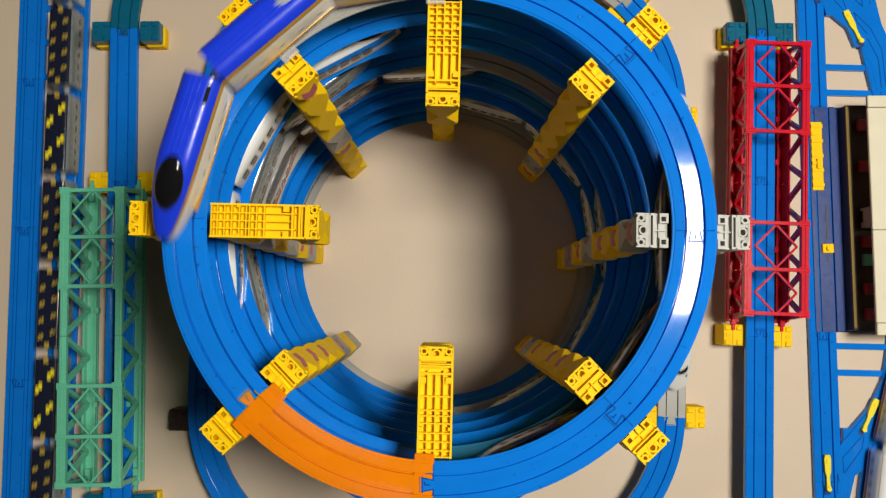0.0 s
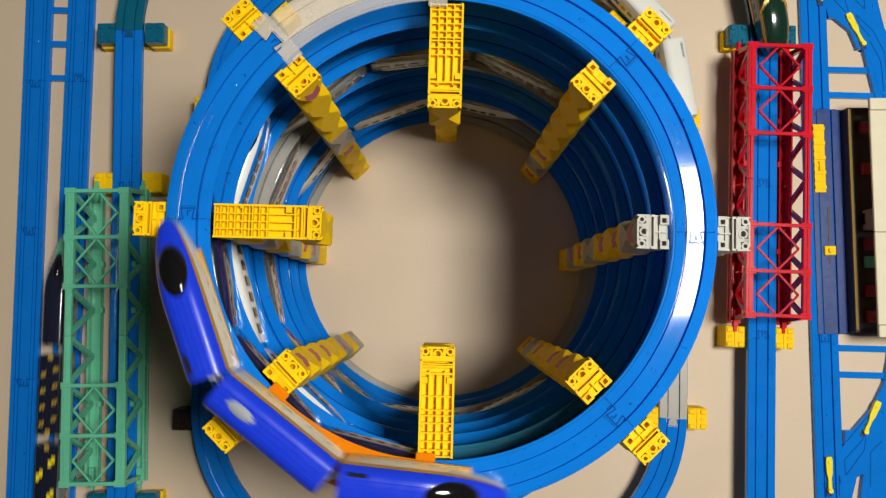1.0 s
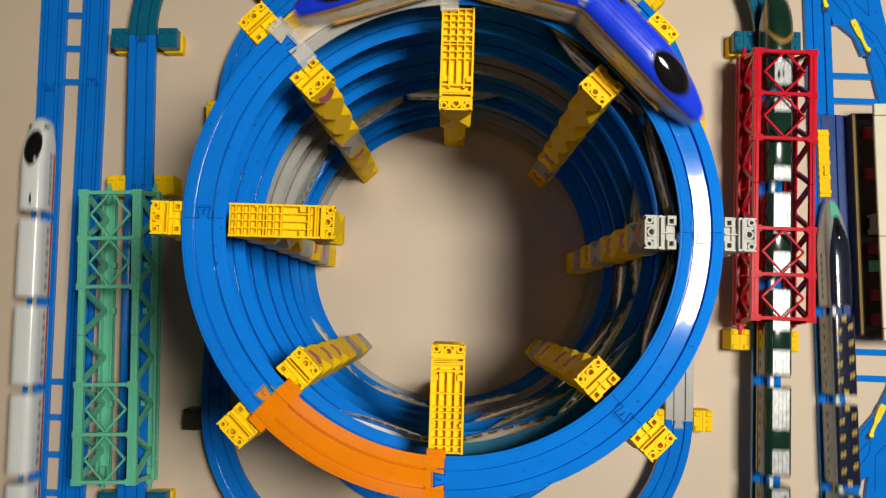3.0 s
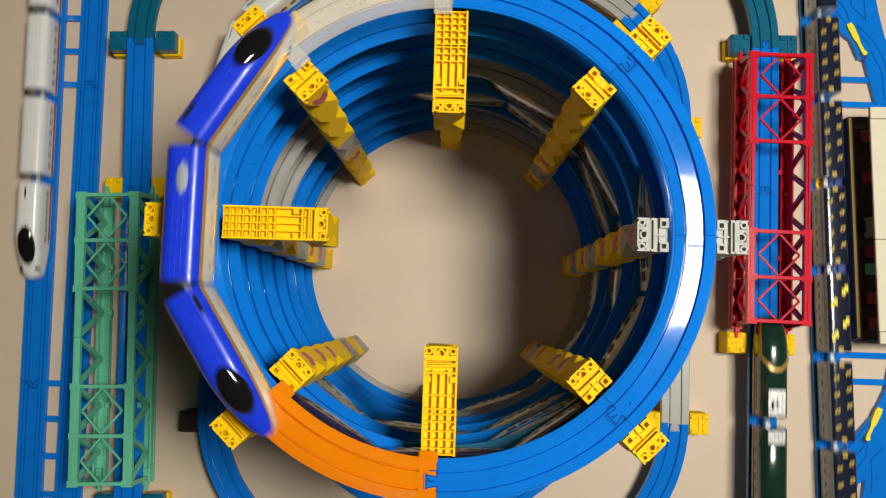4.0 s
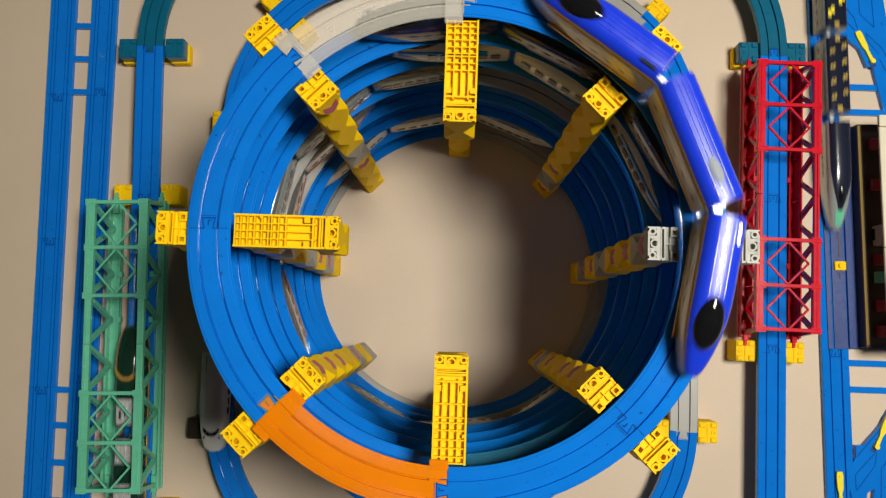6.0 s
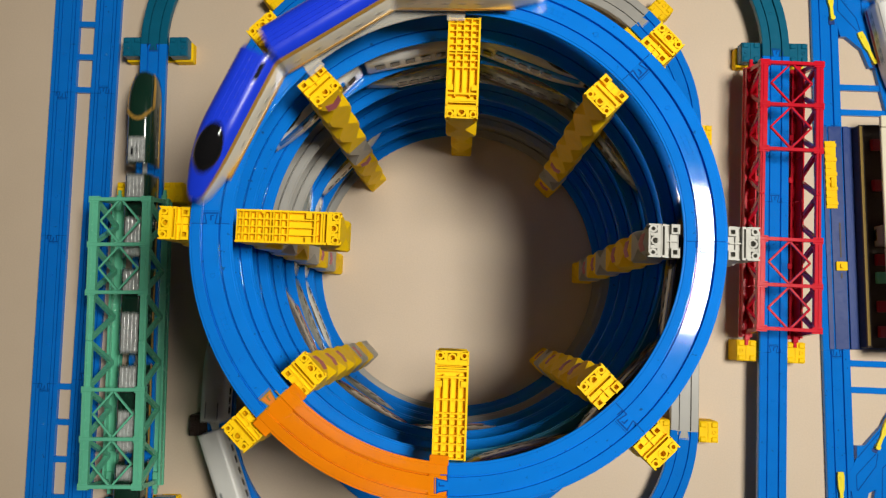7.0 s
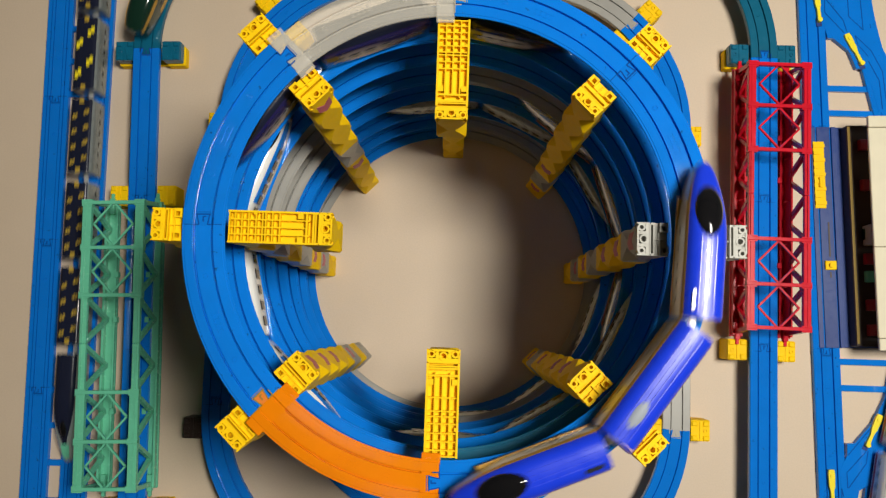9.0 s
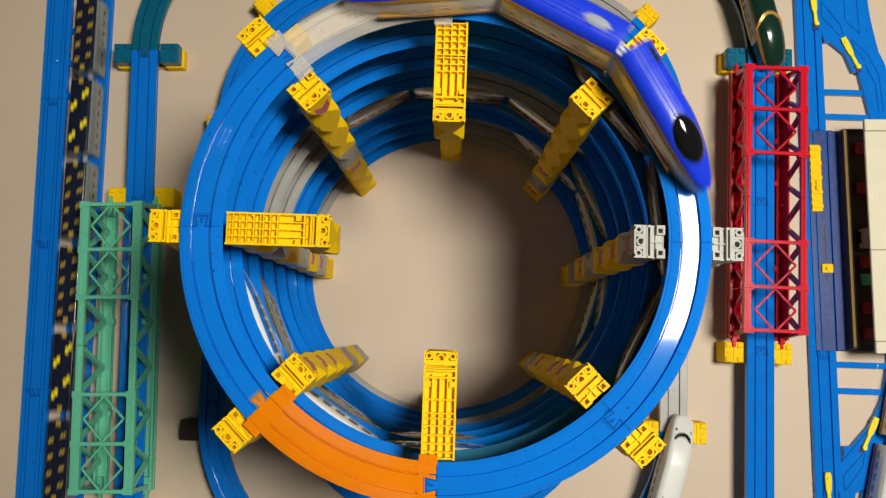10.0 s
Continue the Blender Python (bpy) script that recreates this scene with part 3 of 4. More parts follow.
def truss(name, label, mat, m, length, width, top, gussets=True, chord=0.0155):
    """A toy through-truss: two side frames, cross beams, diamond bracing at both ends, an open middle."""
    b = thing(name, label, "toy bridge", "truss bridges", m)
    n, hw, hl, low = 6, width / 2, length / 2, 0.030
    ys = [-hl + length * i / n for i in range(n + 1)]
    for s in (-1, 1):
        for i in range(n):
            bm = bmesh.new()
            wide = chord - 0.003 if i in (2, 3) else chord
            inset = 0.0015 if i in (2, 3) else 0.0
            x0, x1 = sorted((s * (hw - inset), s * (hw - inset - wide)))
            box(bm, x0, x1, ys[i], ys[i + 1] - 0.0004, top - 0.0075, top - (0.001 if i in (2, 3) else 0.0), bev=0.0006)
            xr = s * (hw - 0.0045)
            box(bm, xr - 0.0008, xr + 0.0008, ys[i] + 0.001, ys[i + 1] - 0.001, top - 0.0005, top + 0.0009)
            part("top_chord", bm, mat, b)
        bm = bmesh.new()
        x0, x1 = sorted((s * hw, s * (hw - 0.018)))
        box(bm, x0, x1, -hl - 0.010, hl + 0.010, low, low + 0.005, bev=0.0006)
        xo = s * (hw - 0.0025)
        box(bm, xo - 0.0015, xo + 0.0015, -hl - 0.008, hl + 0.008, low + 0.005, low + 0.014)
        xi = s * (hw - 0.0165)
        box(bm, xi - 0.0012, xi + 0.0012, -hl - 0.004, hl + 0.004, low + 0.005, low + 0.010)
        part("bottom_chord", bm, mat, b)
        for e in (-1, 1):
            bm = bmesh.new()
            xc = s * (hw - 0.009)
            box(bm, xc - 0.0035, xc + 0.0035, min(e * (hl - 0.009), e * (hl + 0.014)), max(e * (hl - 0.009), e * (hl + 0.014)), low + 0.004, low + 0.012, bev=0.0008)
            box(bm, xc - 0.0022, xc + 0.0022, min(e * (hl + 0.013), e * (hl + 0.021)), max(e * (hl + 0.013), e * (hl + 0.021)), low + 0.004, low + 0.010, bev=0.0006)
            part("foot", bm, mat, b)
            bm = bmesh.new()
            beam(bm, (s * (hw - 0.006), e * (hl - 0.002), top - 0.004), (s * (hw - 0.007), e * (hl + 0.004), low + 0.006), 0.006, 0.006, (1, 0, 0))
            part("end_post", bm, mat, b)
        for i in range(n):
            mid = (ys[i] + ys[i + 1]) / 2
            for a, c in ((ys[i] + 0.002, mid), (ys[i + 1] - 0.002, mid)):
                bm = bmesh.new()
                beam(bm, (s * (hw - 0.006), a, top - 0.005), (s * (hw - 0.008), c, low + 0.012), 0.0055, 0.0055, (1, 0, 0))
                part("diagonal", bm, mat, b)
            if gussets:
                xw = s * (hw - 0.0105)
                part("web_panel", boxes((xw - 0.0008, xw + 0.0008, ys[i] + 0.0005, ys[i + 1] - 0.0005, low + 0.004, low + 0.030)), mat, b)
                bm = bmesh.new()
                xg = s * (hw - 0.009)
                for y0, y1 in ((ys[i] + 0.002, mid - 0.002), (mid + 0.002, ys[i + 1] - 0.002)):
                    yc = (y0 + y1) / 2
                    loft(bm, [[(xg - 0.0075, y, low + 0.0045 + 0.0085 * math.sin(math.pi * (y - y0) / (y1 - y0)) * 0.4), (xg + 0.0075, y, low + 0.0045 + 0.0085 * math.sin(math.pi * (y - y0) / (y1 - y0))),
                               (xg + 0.0075, y, low + 0.003), (xg - 0.0075, y, low + 0.003)] for y in [y0 + (y1 - y0) * q / 6 for q in range(7)]])
                part("scalloped_web", bm, mat, b, smooth=40)
            if i in (1, 3, 4):
                xk = s * (hw - 0.0185)
                part("clip", boxes((xk - 0.003, xk + 0.003, mid - 0.004, mid + 0.004, low + 0.004, low + 0.013), bev=0.0006), mat, b)
    for i in (0, 1, 2, 4, 5, 6):
        bm = bmesh.new()
        y = ys[i] + (0.003 if i == 0 else -0.003 if i == n else 0)
        box(bm, -hw - 0.0008, hw + 0.0008, y - 0.0024, y + 0.0024, top - 0.0055, top + 0.0012, bev=0.0005)
        for s in (-1, 1):
            box(bm, s * (hw - 0.006) - 0.0068, s * (hw - 0.006) + 0.0068, y - 0.0042, y + 0.0042, top - 0.0082, top + 0.0006)
        part("cross_beam", bm, mat, b)
    for i in (0, 1, 4, 5):
        a, c, mid, h = ys[i] + 0.002, ys[i + 1] - 0.002, (ys[i] + ys[i + 1]) / 2, hw - 0.0150
        for p, q in (((0, a), (h, mid)), ((h, mid), (0, c)), ((0, c), (-h, mid)), ((-h, mid), (0, a))):
            bm = bmesh.new()
            beam(bm, (p[0], p[1], top - 0.003), (q[0], q[1], top - 0.003), 0.0024, 0.0030)
            part("bracing_bar", bm, mat, b)
    return b


truss("truss_bridge", "red plastic truss bridge over the raised track", RED, pose(0.4375, 0.1085, 0, 0, 0, -0.7), 0.362, 0.084, 0.100, chord=0.0100)
truss("truss_bridge", "mint green plastic truss bridge over the raised track", MINT, pose(-0.4420, -0.1180, 0, 0, 0, 2.2), 0.379, 0.082, 0.112, gussets=False, chord=0.0118)

# ---------------------------------------------------------------- ties, turnouts and levers of the ground tracks


def tie(xa, xb, y):
    bm = bmesh.new()
    beam(bm, (xa, y, 0.0035), (xb, y, 0.0035), 0.0085, 0.005)
    tagged(part("track_tie", bm, BLUE), "short blue plastic tie between two parallel tracks", "track tie", "track ties")


for y in (0.344, 0.294, 0.244, -0.190, -0.240, -0.292, -0.345):
    xa, xb = -0.5915 + 0.0165 * (0.345 - y) / 0.675 + 0.0145, -0.5330 + 0.0139 * (0.345 - y) / 1.0 - 0.0185
    tie(xa, xb, y)
for y, x0 in ((0.285, 0.548), (0.248, 0.549), (-0.113, 0.561), (-0.150, 0.562)):
    tie(x0 - 0.002, 0.63, y)


def turnout(label, outline, grooves):
    """A flat points plate; dark strips on its top stand in for the shade in its wheel grooves."""
    t = thing("turnout", label, "toy track", "turnouts")
    bm = bmesh.new()
    prism(bm, outline, 0.0006, 0.0083)
    part("points_plate", bm, BLUE, t)
    for way in grooves:
        bm = bmesh.new()
        for (xa, ya), (xb, yb) in zip(way, way[1:]):
            beam(bm, (xa, ya, 0.0082), (xb, yb, 0.0082), 0.0013, 0.0006)
        part("wheel_groove", bm, SEAM, t)
    return t


def lever(parent, x, y, deg, length=0.046):
    """A yellow points lever: a long paddle, a waist and a pin."""
    bm = bmesh.new()
    prism(bm, [(-0.002, -0.0036), (0.004, -0.0046), (length * 0.45, -0.0040), (length * 0.6, -0.0022), (length - 0.004, -0.0026), (length, 0.0), (length - 0.004, 0.0026),
               (length * 0.6, 0.0022), (length * 0.45, 0.0040), (0.004, 0.0046), (-0.002, 0.0036)], 0.0085, 0.0125)
    disc(bm, length - 0.002, 0, 0.0035, 0.0075, 0.0145, 10)
    disc(bm, 0.006, 0, 0.0022, 0.0125, 0.0138, 10)
    part("points_lever", bm, LEMON, parent, "yellow points lever", m=pose(x, y, 0, 0, 0, deg))
    part("lever_socket", boxes((length - 0.006, length + 0.007, -0.0045, 0.0045, 0.006, 0.0086), bev=0.0008), NAVY, parent, m=pose(x, y, 0, 0, 0, deg))


tn = turnout("blue turnout track curving from one line to the next, yellow levers",
             [(0.540, 0.460), (0.540, 0.387), (0.547, 0.360), (0.555, 0.360), (0.577, 0.342), (0.588, 0.315), (0.596, 0.315), (0.609, 0.292), (0.620, 0.250),
              (0.647, 0.250), (0.636, 0.328), (0.614, 0.375), (0.603, 0.460)],
             [[(0.570, 0.388), (0.543, 0.422), (0.543, 0.399), (0.571, 0.369)], [(0.570, 0.388), (0.575, 0.371)], [(0.576, 0.440), (0.578, 0.394), (0.599, 0.374), (0.594, 0.440)],
              [(0.606, 0.334), (0.591, 0.351), (0.587, 0.365), (0.610, 0.343), (0.626, 0.312), (0.632, 0.256)], [(0.606, 0.327), (0.621, 0.298), (0.625, 0.255)]])
lever(tn, 0.5740, 0.3645, -64, 0.049)
lever(tn, 0.5295, 0.430, -84)
ts = turnout("blue turnout track branching towards the outer line, yellow levers",
             [(0.556, -0.340), (0.556, -0.263), (0.566, -0.243), (0.566, -0.227), (0.577, -0.226), (0.603, -0.196), (0.630, -0.141), (0.664, -0.140), (0.662, -0.340),
              (0.600, -0.340), (0.592, -0.285), (0.582, -0.291), (0.570, -0.340)],
             [[(0.592, -0.237), (0.565, -0.267), (0.566, -0.288)], [(0.567, -0.288), (0.592, -0.254), (0.595, -0.236)],
              [(0.617, -0.240), (0.601, -0.256), (0.600, -0.303)], [(0.560, -0.300), (0.5575, -0.289), (0.5575, -0.316)], [(0.567, -0.243), (0.603, -0.200)]])
lever(ts, 0.6110, -0.1870, -114)
lever(ts, 0.5420, -0.2650, -88)

# ---------------------------------------------------------------- station


def station():
    st = thing("station", "toy station: navy base, brown platform, cream roof", "toy station", m=pose(0.5425, 0.066, 0, 0, 0, 1.8))
    h = 0.160
    bm = bmesh.new()
    box(bm, -0.0245, 0.0935, -h, h, 0.0, 0.0058, bev=0.001)
    part("base_plate", bm, NAVY, st, "dark navy base plate")
    for s in (-1, 1):
        part("track_rail", boxes((s * 0.0150 - 0.0036, s * 0.0150 + 0.0036, -h, h, 0.0058, 0.0093), bev=0.0005), NAVY, st)
    part("track_bed", boxes((-0.0095, 0.0095, -h, h, 0.0058, 0.0088), bev=0.0004), NAVY, st, "dark navy track bed")
    bm = bmesh.new()
    box(bm, -0.0165, -0.0005, 0.040, 0.138, 0.0088, 0.0112, bev=0.0006)
    for i in range(9):
        y = 0.045 + i * 0.0105
        box(bm, -0.0165, -0.0085 if i % 2 else -0.0005, y, y + 0.005, 0.0110, 0.0130)
    box(bm, -0.0105, -0.0055, 0.070, 0.085, 0.011, 0.015, bev=0.0008)
    part("stop_slider", bm, YELLOW, st, "yellow train stop slider")
    bm = bmesh.new()
    box(bm, -0.006, 0.010, -0.049, -0.036, 0.0088, 0.0120, bev=0.0008)
    disc(bm, 0.002, -0.0425, 0.0035, 0.012, 0.0150, 10)
    part("stop_lever", bm, YELLOW, st, "small yellow stop lever")
    part("lever_slot", boxes((0.0010, 0.0032, -0.030, 0.020, 0.0089, 0.0094)), BROWN, st)
    part("lever_slot", boxes((0.0010, 0.0032, -0.060, -0.052, 0.0089, 0.0094)), BROWN, st)
    bm = bmesh.new()
    box(bm, 0.0255, 0.110, -h + 0.002, h - 0.002, 0.0058, 0.026, bev=0.001)
    part("platform", bm, BROWN, st, "dark brown platform")
    part("edge_line", boxes((0.0268, 0.0305, -h + 0.006, h - 0.004, 0.026, 0.0264)), OCHRE, st, "ochre platform edge line")
    for i, (y, mat) in enumerate(((0.128, T_RED), (0.07, T_RED), (0.0, T_GREEN), (-0.035, T_RED), (-0.06, MINT), (-0.10, T_RED), (-0.135, T_RED))):
        part("bench", boxes((0.040, 0.052, y - 0.008, y + 0.008, 0.026, 0.034), bev=0.001), mat, st)
    for y in (0.12, 0.02, -0.01, -0.12):
        part("roof_post", boxes((0.062, 0.068, y - 0.003, y + 0.003, 0.026, 0.066)), CREAM, st)
    part("kiosk", boxes((0.041, 0.070, -0.016, 0.012, 0.026, 0.050), bev=0.001), MIDGREY, st, "small grey kiosk")
    bm = bmesh.new()
    for y0, y1 in ((-h - 0.002, -h + 0.014), (-h + 0.0145, -0.022), (-0.0215, h - 0.0165), (h - 0.016, h)):
        box(bm, 0.0335, 0.125, y0, y1, 0.066, 0.071 if y1 - y0 > 0.02 else 0.072, bev=0.0009)
    part("roof", bm, CREAM, st, "cream platform roof")
    return st


station()

# ---------------------------------------------------------------- train cars


def section(hw, h, z0, n, lo=0.0, hi=math.pi, grow=0.0, k=12, bottom=True):
    """Half-round car section from the right skirt over the roof to the left skirt."""
    zc = z0 + (h - z0) * 0.45
    pts = []
    for i in range(k + 1):
        a = lo + (hi - lo) * i / k
        c, s = math.cos(a), math.sin(a)
        y = math.copysign(abs(c) ** (2 / n), c) * (hw + grow)
        z = zc + (h + grow - zc) * abs(s) ** (2 / n)
        pts.append((y, z))
    if bottom:
        pts = [(hw * 0.94, z0), (hw, z0 + (h - z0) * 0.15)] + pts + [(-hw, z0 + (h - z0) * 0.15), (-hw * 0.94, z0)]
    return pts


class Shape:
    """Outline of a car: length, half width, height, nose length and how the nose closes."""

    def __init__(self, length, hw, h, nose=0.0, n=3.4, tip=0.38, drop=0.62, z0=0.004, px=2.2, pz=1.7):
        self.length, self.hw, self.h, self.nose, self.n, self.tip, self.drop, self.z0, self.px, self.pz = length, hw, h, nose, n, tip, drop, z0, px, pz

    def at(self, x):
        f = 0 if not self.nose else max(0.0, (x - (self.length / 2 - self.nose)) / self.nose)
        w = 1 - (1 - self.tip) * f ** self.px
        hh = 1 - self.drop * f ** self.pz
        if f > 0.9:
            w *= math.sqrt(max(0.0, 1 - ((f - 0.9) / 0.1) ** 2 * 0.75))
        return self.hw * w, self.z0 + (self.h - self.z0) * hh, f

    def xs(self, a=None, b=None):
        a = -self.length / 2 if a is None else a
        b = self.length / 2 if b is None else b
        s = self.length / 2 - self.nose
        cand = [a, b] + [-self.length / 2 + 0.0015] + [s + self.nose * f for f in (0, 0.1, 0.2, 0.3, 0.4, 0.5, 0.6, 0.7, 0.8, 0.87, 0.93, 0.97, 1.0)] if self.nose else [a, -self.length / 2 + 0.0015, self.length / 2 - 0.0015, b]
        return sorted({round(x, 5) for x in cand if a <= x <= b})

    def body(self):
        bm = bmesh.new()
        rows = []
        for x in self.xs():
            hw, h, f = self.at(x)
            e = 0.0012 if abs(x + self.length / 2) < 1e-5 or (not self.nose and abs(x - self.length / 2) < 1e-5) else 0
            rows.append([(x, y, z) for y, z in section(hw - e, h - e, self.z0, self.n)])
        loft(bm, rows)
        return bm

    def shell(self, lo, a=None, b=None, grow=0.0005, hi=None):
        """A skin over the roof (or one flank, with hi) between the angles lo and hi."""
        bm = bmesh.new()
        rows = []
        for x in self.xs(a, b):
            hw, h, f = self.at(x)
            p = lo(f) if callable(lo) else lo
            q = math.pi - p if hi is None else hi
            out = section(hw, h, self.z0, self.n, p, q, grow, bottom=False)
            inn = section(hw * 0.97, h - 0.001, self.z0, self.n, p, q, 0, bottom=False)
            rows.append([(x, y, z) for y, z in out + inn[::-1]])
        loft(bm, rows)
        return bm

    def top(self, x, y=0.0):
        hw, h, _ = self.at(x)
        zc = self.z0 + (h - self.z0) * 0.45
        c = min(0.999, (abs(y) / hw)) ** (self.n / 2)
        return zc + (h - zc) * math.sqrt(1 - c * c) ** (2 / self.n)


def on_roof(shape, x0, x1, y0, y1, t=0.0007):
    bm = bmesh.new()
    z = min(shape.top(x, y) for x in (x0, x1) for y in (y0, y1))
    zt = max(shape.top(x, y) for x in (x0, x1) for y in (y0, y1, (y0 + y1) / 2))
    box(bm, x0, x1, y0, y1, z - 0.001, zt + t, bev=0.0003)
    return bm


def cockpit(shape, x, length, width, rise=0.0022):
    """A bulging black windscreen that lies on the nose."""
    bm = bmesh.new()
    bmesh.ops.create_uvsphere(bm, u_segments=20, v_segments=10, radius=1.0)
    slope = math.degrees(math.atan2(shape.top(x - length / 4) - shape.top(x + length / 4), length / 2))
    m = pose(x, 0, shape.top(x) - 0.0026, 0, slope, 0) @ Matrix.Diagonal((length / 2, width / 2, rise + 0.0036, 1))
    bmesh.ops.transform(bm, matrix=m, verts=bm.verts)
    return bm


WINDOW = {}


def windows(car, shape, n, w, h, mat, x0, x1, z=None, proud=0.0001):
    key = (n, w, h, mat.name)
    if key not in WINDOW:
        WINDOW[key] = link_bm("window", boxes((-w / 2, w / 2, -0.0004, 0.0004, -h / 2, h / 2), bev=0.0002), mat)
    z = z or shape.z0 + (shape.h - shape.z0) * 0.40
    for i in range(n):
        x = x0 + (x1 - x0) * i / max(1, n - 1)
        hw, hh, f = shape.at(x)
        if f < 0.35:
            for s in (-1, 1):
                part("window", WINDOW[key], mat, car, m=pose(x, s * (hw + proud), z))


def coupler(car, shape, mat):
    x = -shape.length / 2
    part("coupler", boxes((x - 0.015, x + 0.002, -0.0028, 0.0028, 0.012, 0.016), (x - 0.017, x - 0.012, -0.0042, 0.0042, 0.011, 0.018), bev=0.0006), mat, car)
    part("chassis", boxes((x + 0.004, -x - max(0.004, shape.nose * 0.5), -shape.hw * 0.72, shape.hw * 0.72, 0.0006, 0.006), bev=0.0006), COUPLER, car)


def blue_car(end):
    s = Shape(0.132, 0.0174, 0.049, 0.070, 3.2, 0.34, 0.58) if end else Shape(0.109, 0.0174, 0.049, n=3.2)
    car = thing("train_car", "end car, black windscreen, deep blue roof, gold line, ivory sides" if end else "middle car, deep blue roof, gold line and ivory sides",
                "toy train", "cars of the blue train")
    part("body", s.body(), T_CREAM, car, smooth=40)
    part("roof", s.shell(0.62), T_BLUE, car, "deep blue roof", smooth=50)
    for a in ((0.38, 0.615), (math.pi - 0.615, math.pi - 0.38)):
        part("gold_line", s.shell(a[0], hi=a[1], grow=0.0006), GOLD, car, smooth=50)
    back = -s.length / 2
    front = 0.0 if end else -back - 0.004
    for y in (-0.006, -0.002, 0.002, 0.006):
        bm = bmesh.new()
        z = s.top(0, y)
        box(bm, back + 0.004, front, y - 0.0004, y + 0.0004, z - 0.001, z + 0.0011)
        part("roof_rib", bm, T_BLUE, car)
    if end:
        part("windscreen", cockpit(s, 0.022, 0.047, 0.0235), BLACK, car, "bulging gloss black windscreen", smooth=60)
        part("roof_vent", on_roof(s, back + 0.006, back + 0.022, 0.008, 0.0112), DARKWIN, car)
    else:
        bm = cockpit(s, -0.028, 0.034, 0.0125, 0.0013)
        part("roof_plate", bm, T_PLATE, car, "grey oval roof plate", smooth=60)
    windows(car, s, 5, 0.0045, 0.0030, MIDGREY, back + 0.014, -back - (0.06 if end else 0.014))
    part("skirt_line", boxes((back + 0.002, (-back - 0.03) if end else -back - 0.002, -s.hw - 0.0004, s.hw + 0.0004, 0.0088, 0.0122)), GOLD, car)
    coupler(car, s, SILVER)
    return car, s


def plain_car(end, roof, side, line, group, label, cock=True, n=3.4, hw=0.0172, h=0.043, vent=True, crescent=False, length=None, tip=0.36, px=2.2, glass=DARKWIN, pane=(0.0095, 0.0068), band=None):
    s = Shape(length or 0.133, hw, h, 0.068, n, tip, 0.60, px=px) if end else Shape(0.107, hw, h, n=n)
    car = thing("train_car", ("end car, " if end else "middle car, ") + label, "toy train", group)
    part("body", s.body(), side, car, smooth=40)
    part("roof", s.shell(0.75), roof, car, smooth=50)
    if line:
        for q in (1, -1):
            lo = s.length / 2 - (0.02 if end else 0.001)
            part("side_line", boxes((-s.length / 2 + 0.001, lo - (0.03 if end else 0), q * s.hw - 0.0005, q * s.hw + 0.0005, 0.0085, 0.0125)), line, car)
    back = -s.length / 2
    if end and cock:
        part("windscreen", cockpit(s, 0.022, 0.056, 0.0255), BLACK, car, "gloss black windscreen", smooth=60)
        for y in (-0.0108, 0.0108):
            part("headlight", on_roof(s, 0.0505, 0.0565, y - 0.0018, y + 0.0018, 0.0006), DARKWIN, car, "small dark headlight")
    if end and crescent:
        bm = bmesh.new()
        k = 12
        arc = [radians(-100 + 200 * i / k) for i in range(k + 1)]
        out = [(0.034 + 0.0112 * math.cos(w), 0.0112 * math.sin(w)) for w in arc]
        inn = [(0.0316 + 0.0084 * math.cos(w), 0.0090 * math.sin(w)) for w in arc]
        prism(bm, out + inn[::-1], s.top(0.045) - 0.004, s.top(0.035) + 0.0004)
        part("windscreen", bm, BLACK, car, "narrow black crescent windscreen")
        for y in (-0.0100, 0.0100):
            bm = bmesh.new()
            disc(bm, 0.047, y, 0.0016, s.top(0.047, 0) - 0.006, s.top(0.047, y) + 0.0010, 10)
            part("headlight", bm, DARKWIN, car, "small dark headlight")
        part("roof_grille", on_roof(s, back + 0.004, back + 0.026, -0.009, 0.009, 0.0004), T_GREYSIDE, car, "grey roof grille")
    elif crescent:
        part("roof_grille", on_roof(s, 0.026, 0.047, -0.0105, 0.0065, 0.0004), T_GREYSIDE, car, "grey roof grille")
    elif not end and vent:
        for y in (-0.0066, -0.0022, 0.0022, 0.0066):
            z = s.top(0, y)
            part("roof_rib", boxes((back + 0.004, -back - 0.004, y - 0.0005, y + 0.0005, z - 0.001, z + 0.0006)), roof, car)
    if end and vent:
        part("roof_switch", on_roof(s, back + 0.008, back + 0.022, -0.0035, -0.0005), DARKWIN, car)
    if band and end:
        for a in ((0.02, 0.60), (math.pi - 0.60, math.pi - 0.02)):
            part("window_band", s.shell(a[0], back + 0.022, 0.046, 0.0007, hi=a[1]), band, car, "blue band along the windows", smooth=50)
    windows(car, s, 6, pane[0], pane[1], glass, back + 0.014, -back - (0.055 if end else 0.014), 0.0235 if band else None, 0.0008 if band else 0.0001)
    coupler(car, s, PALE)
    return car, s


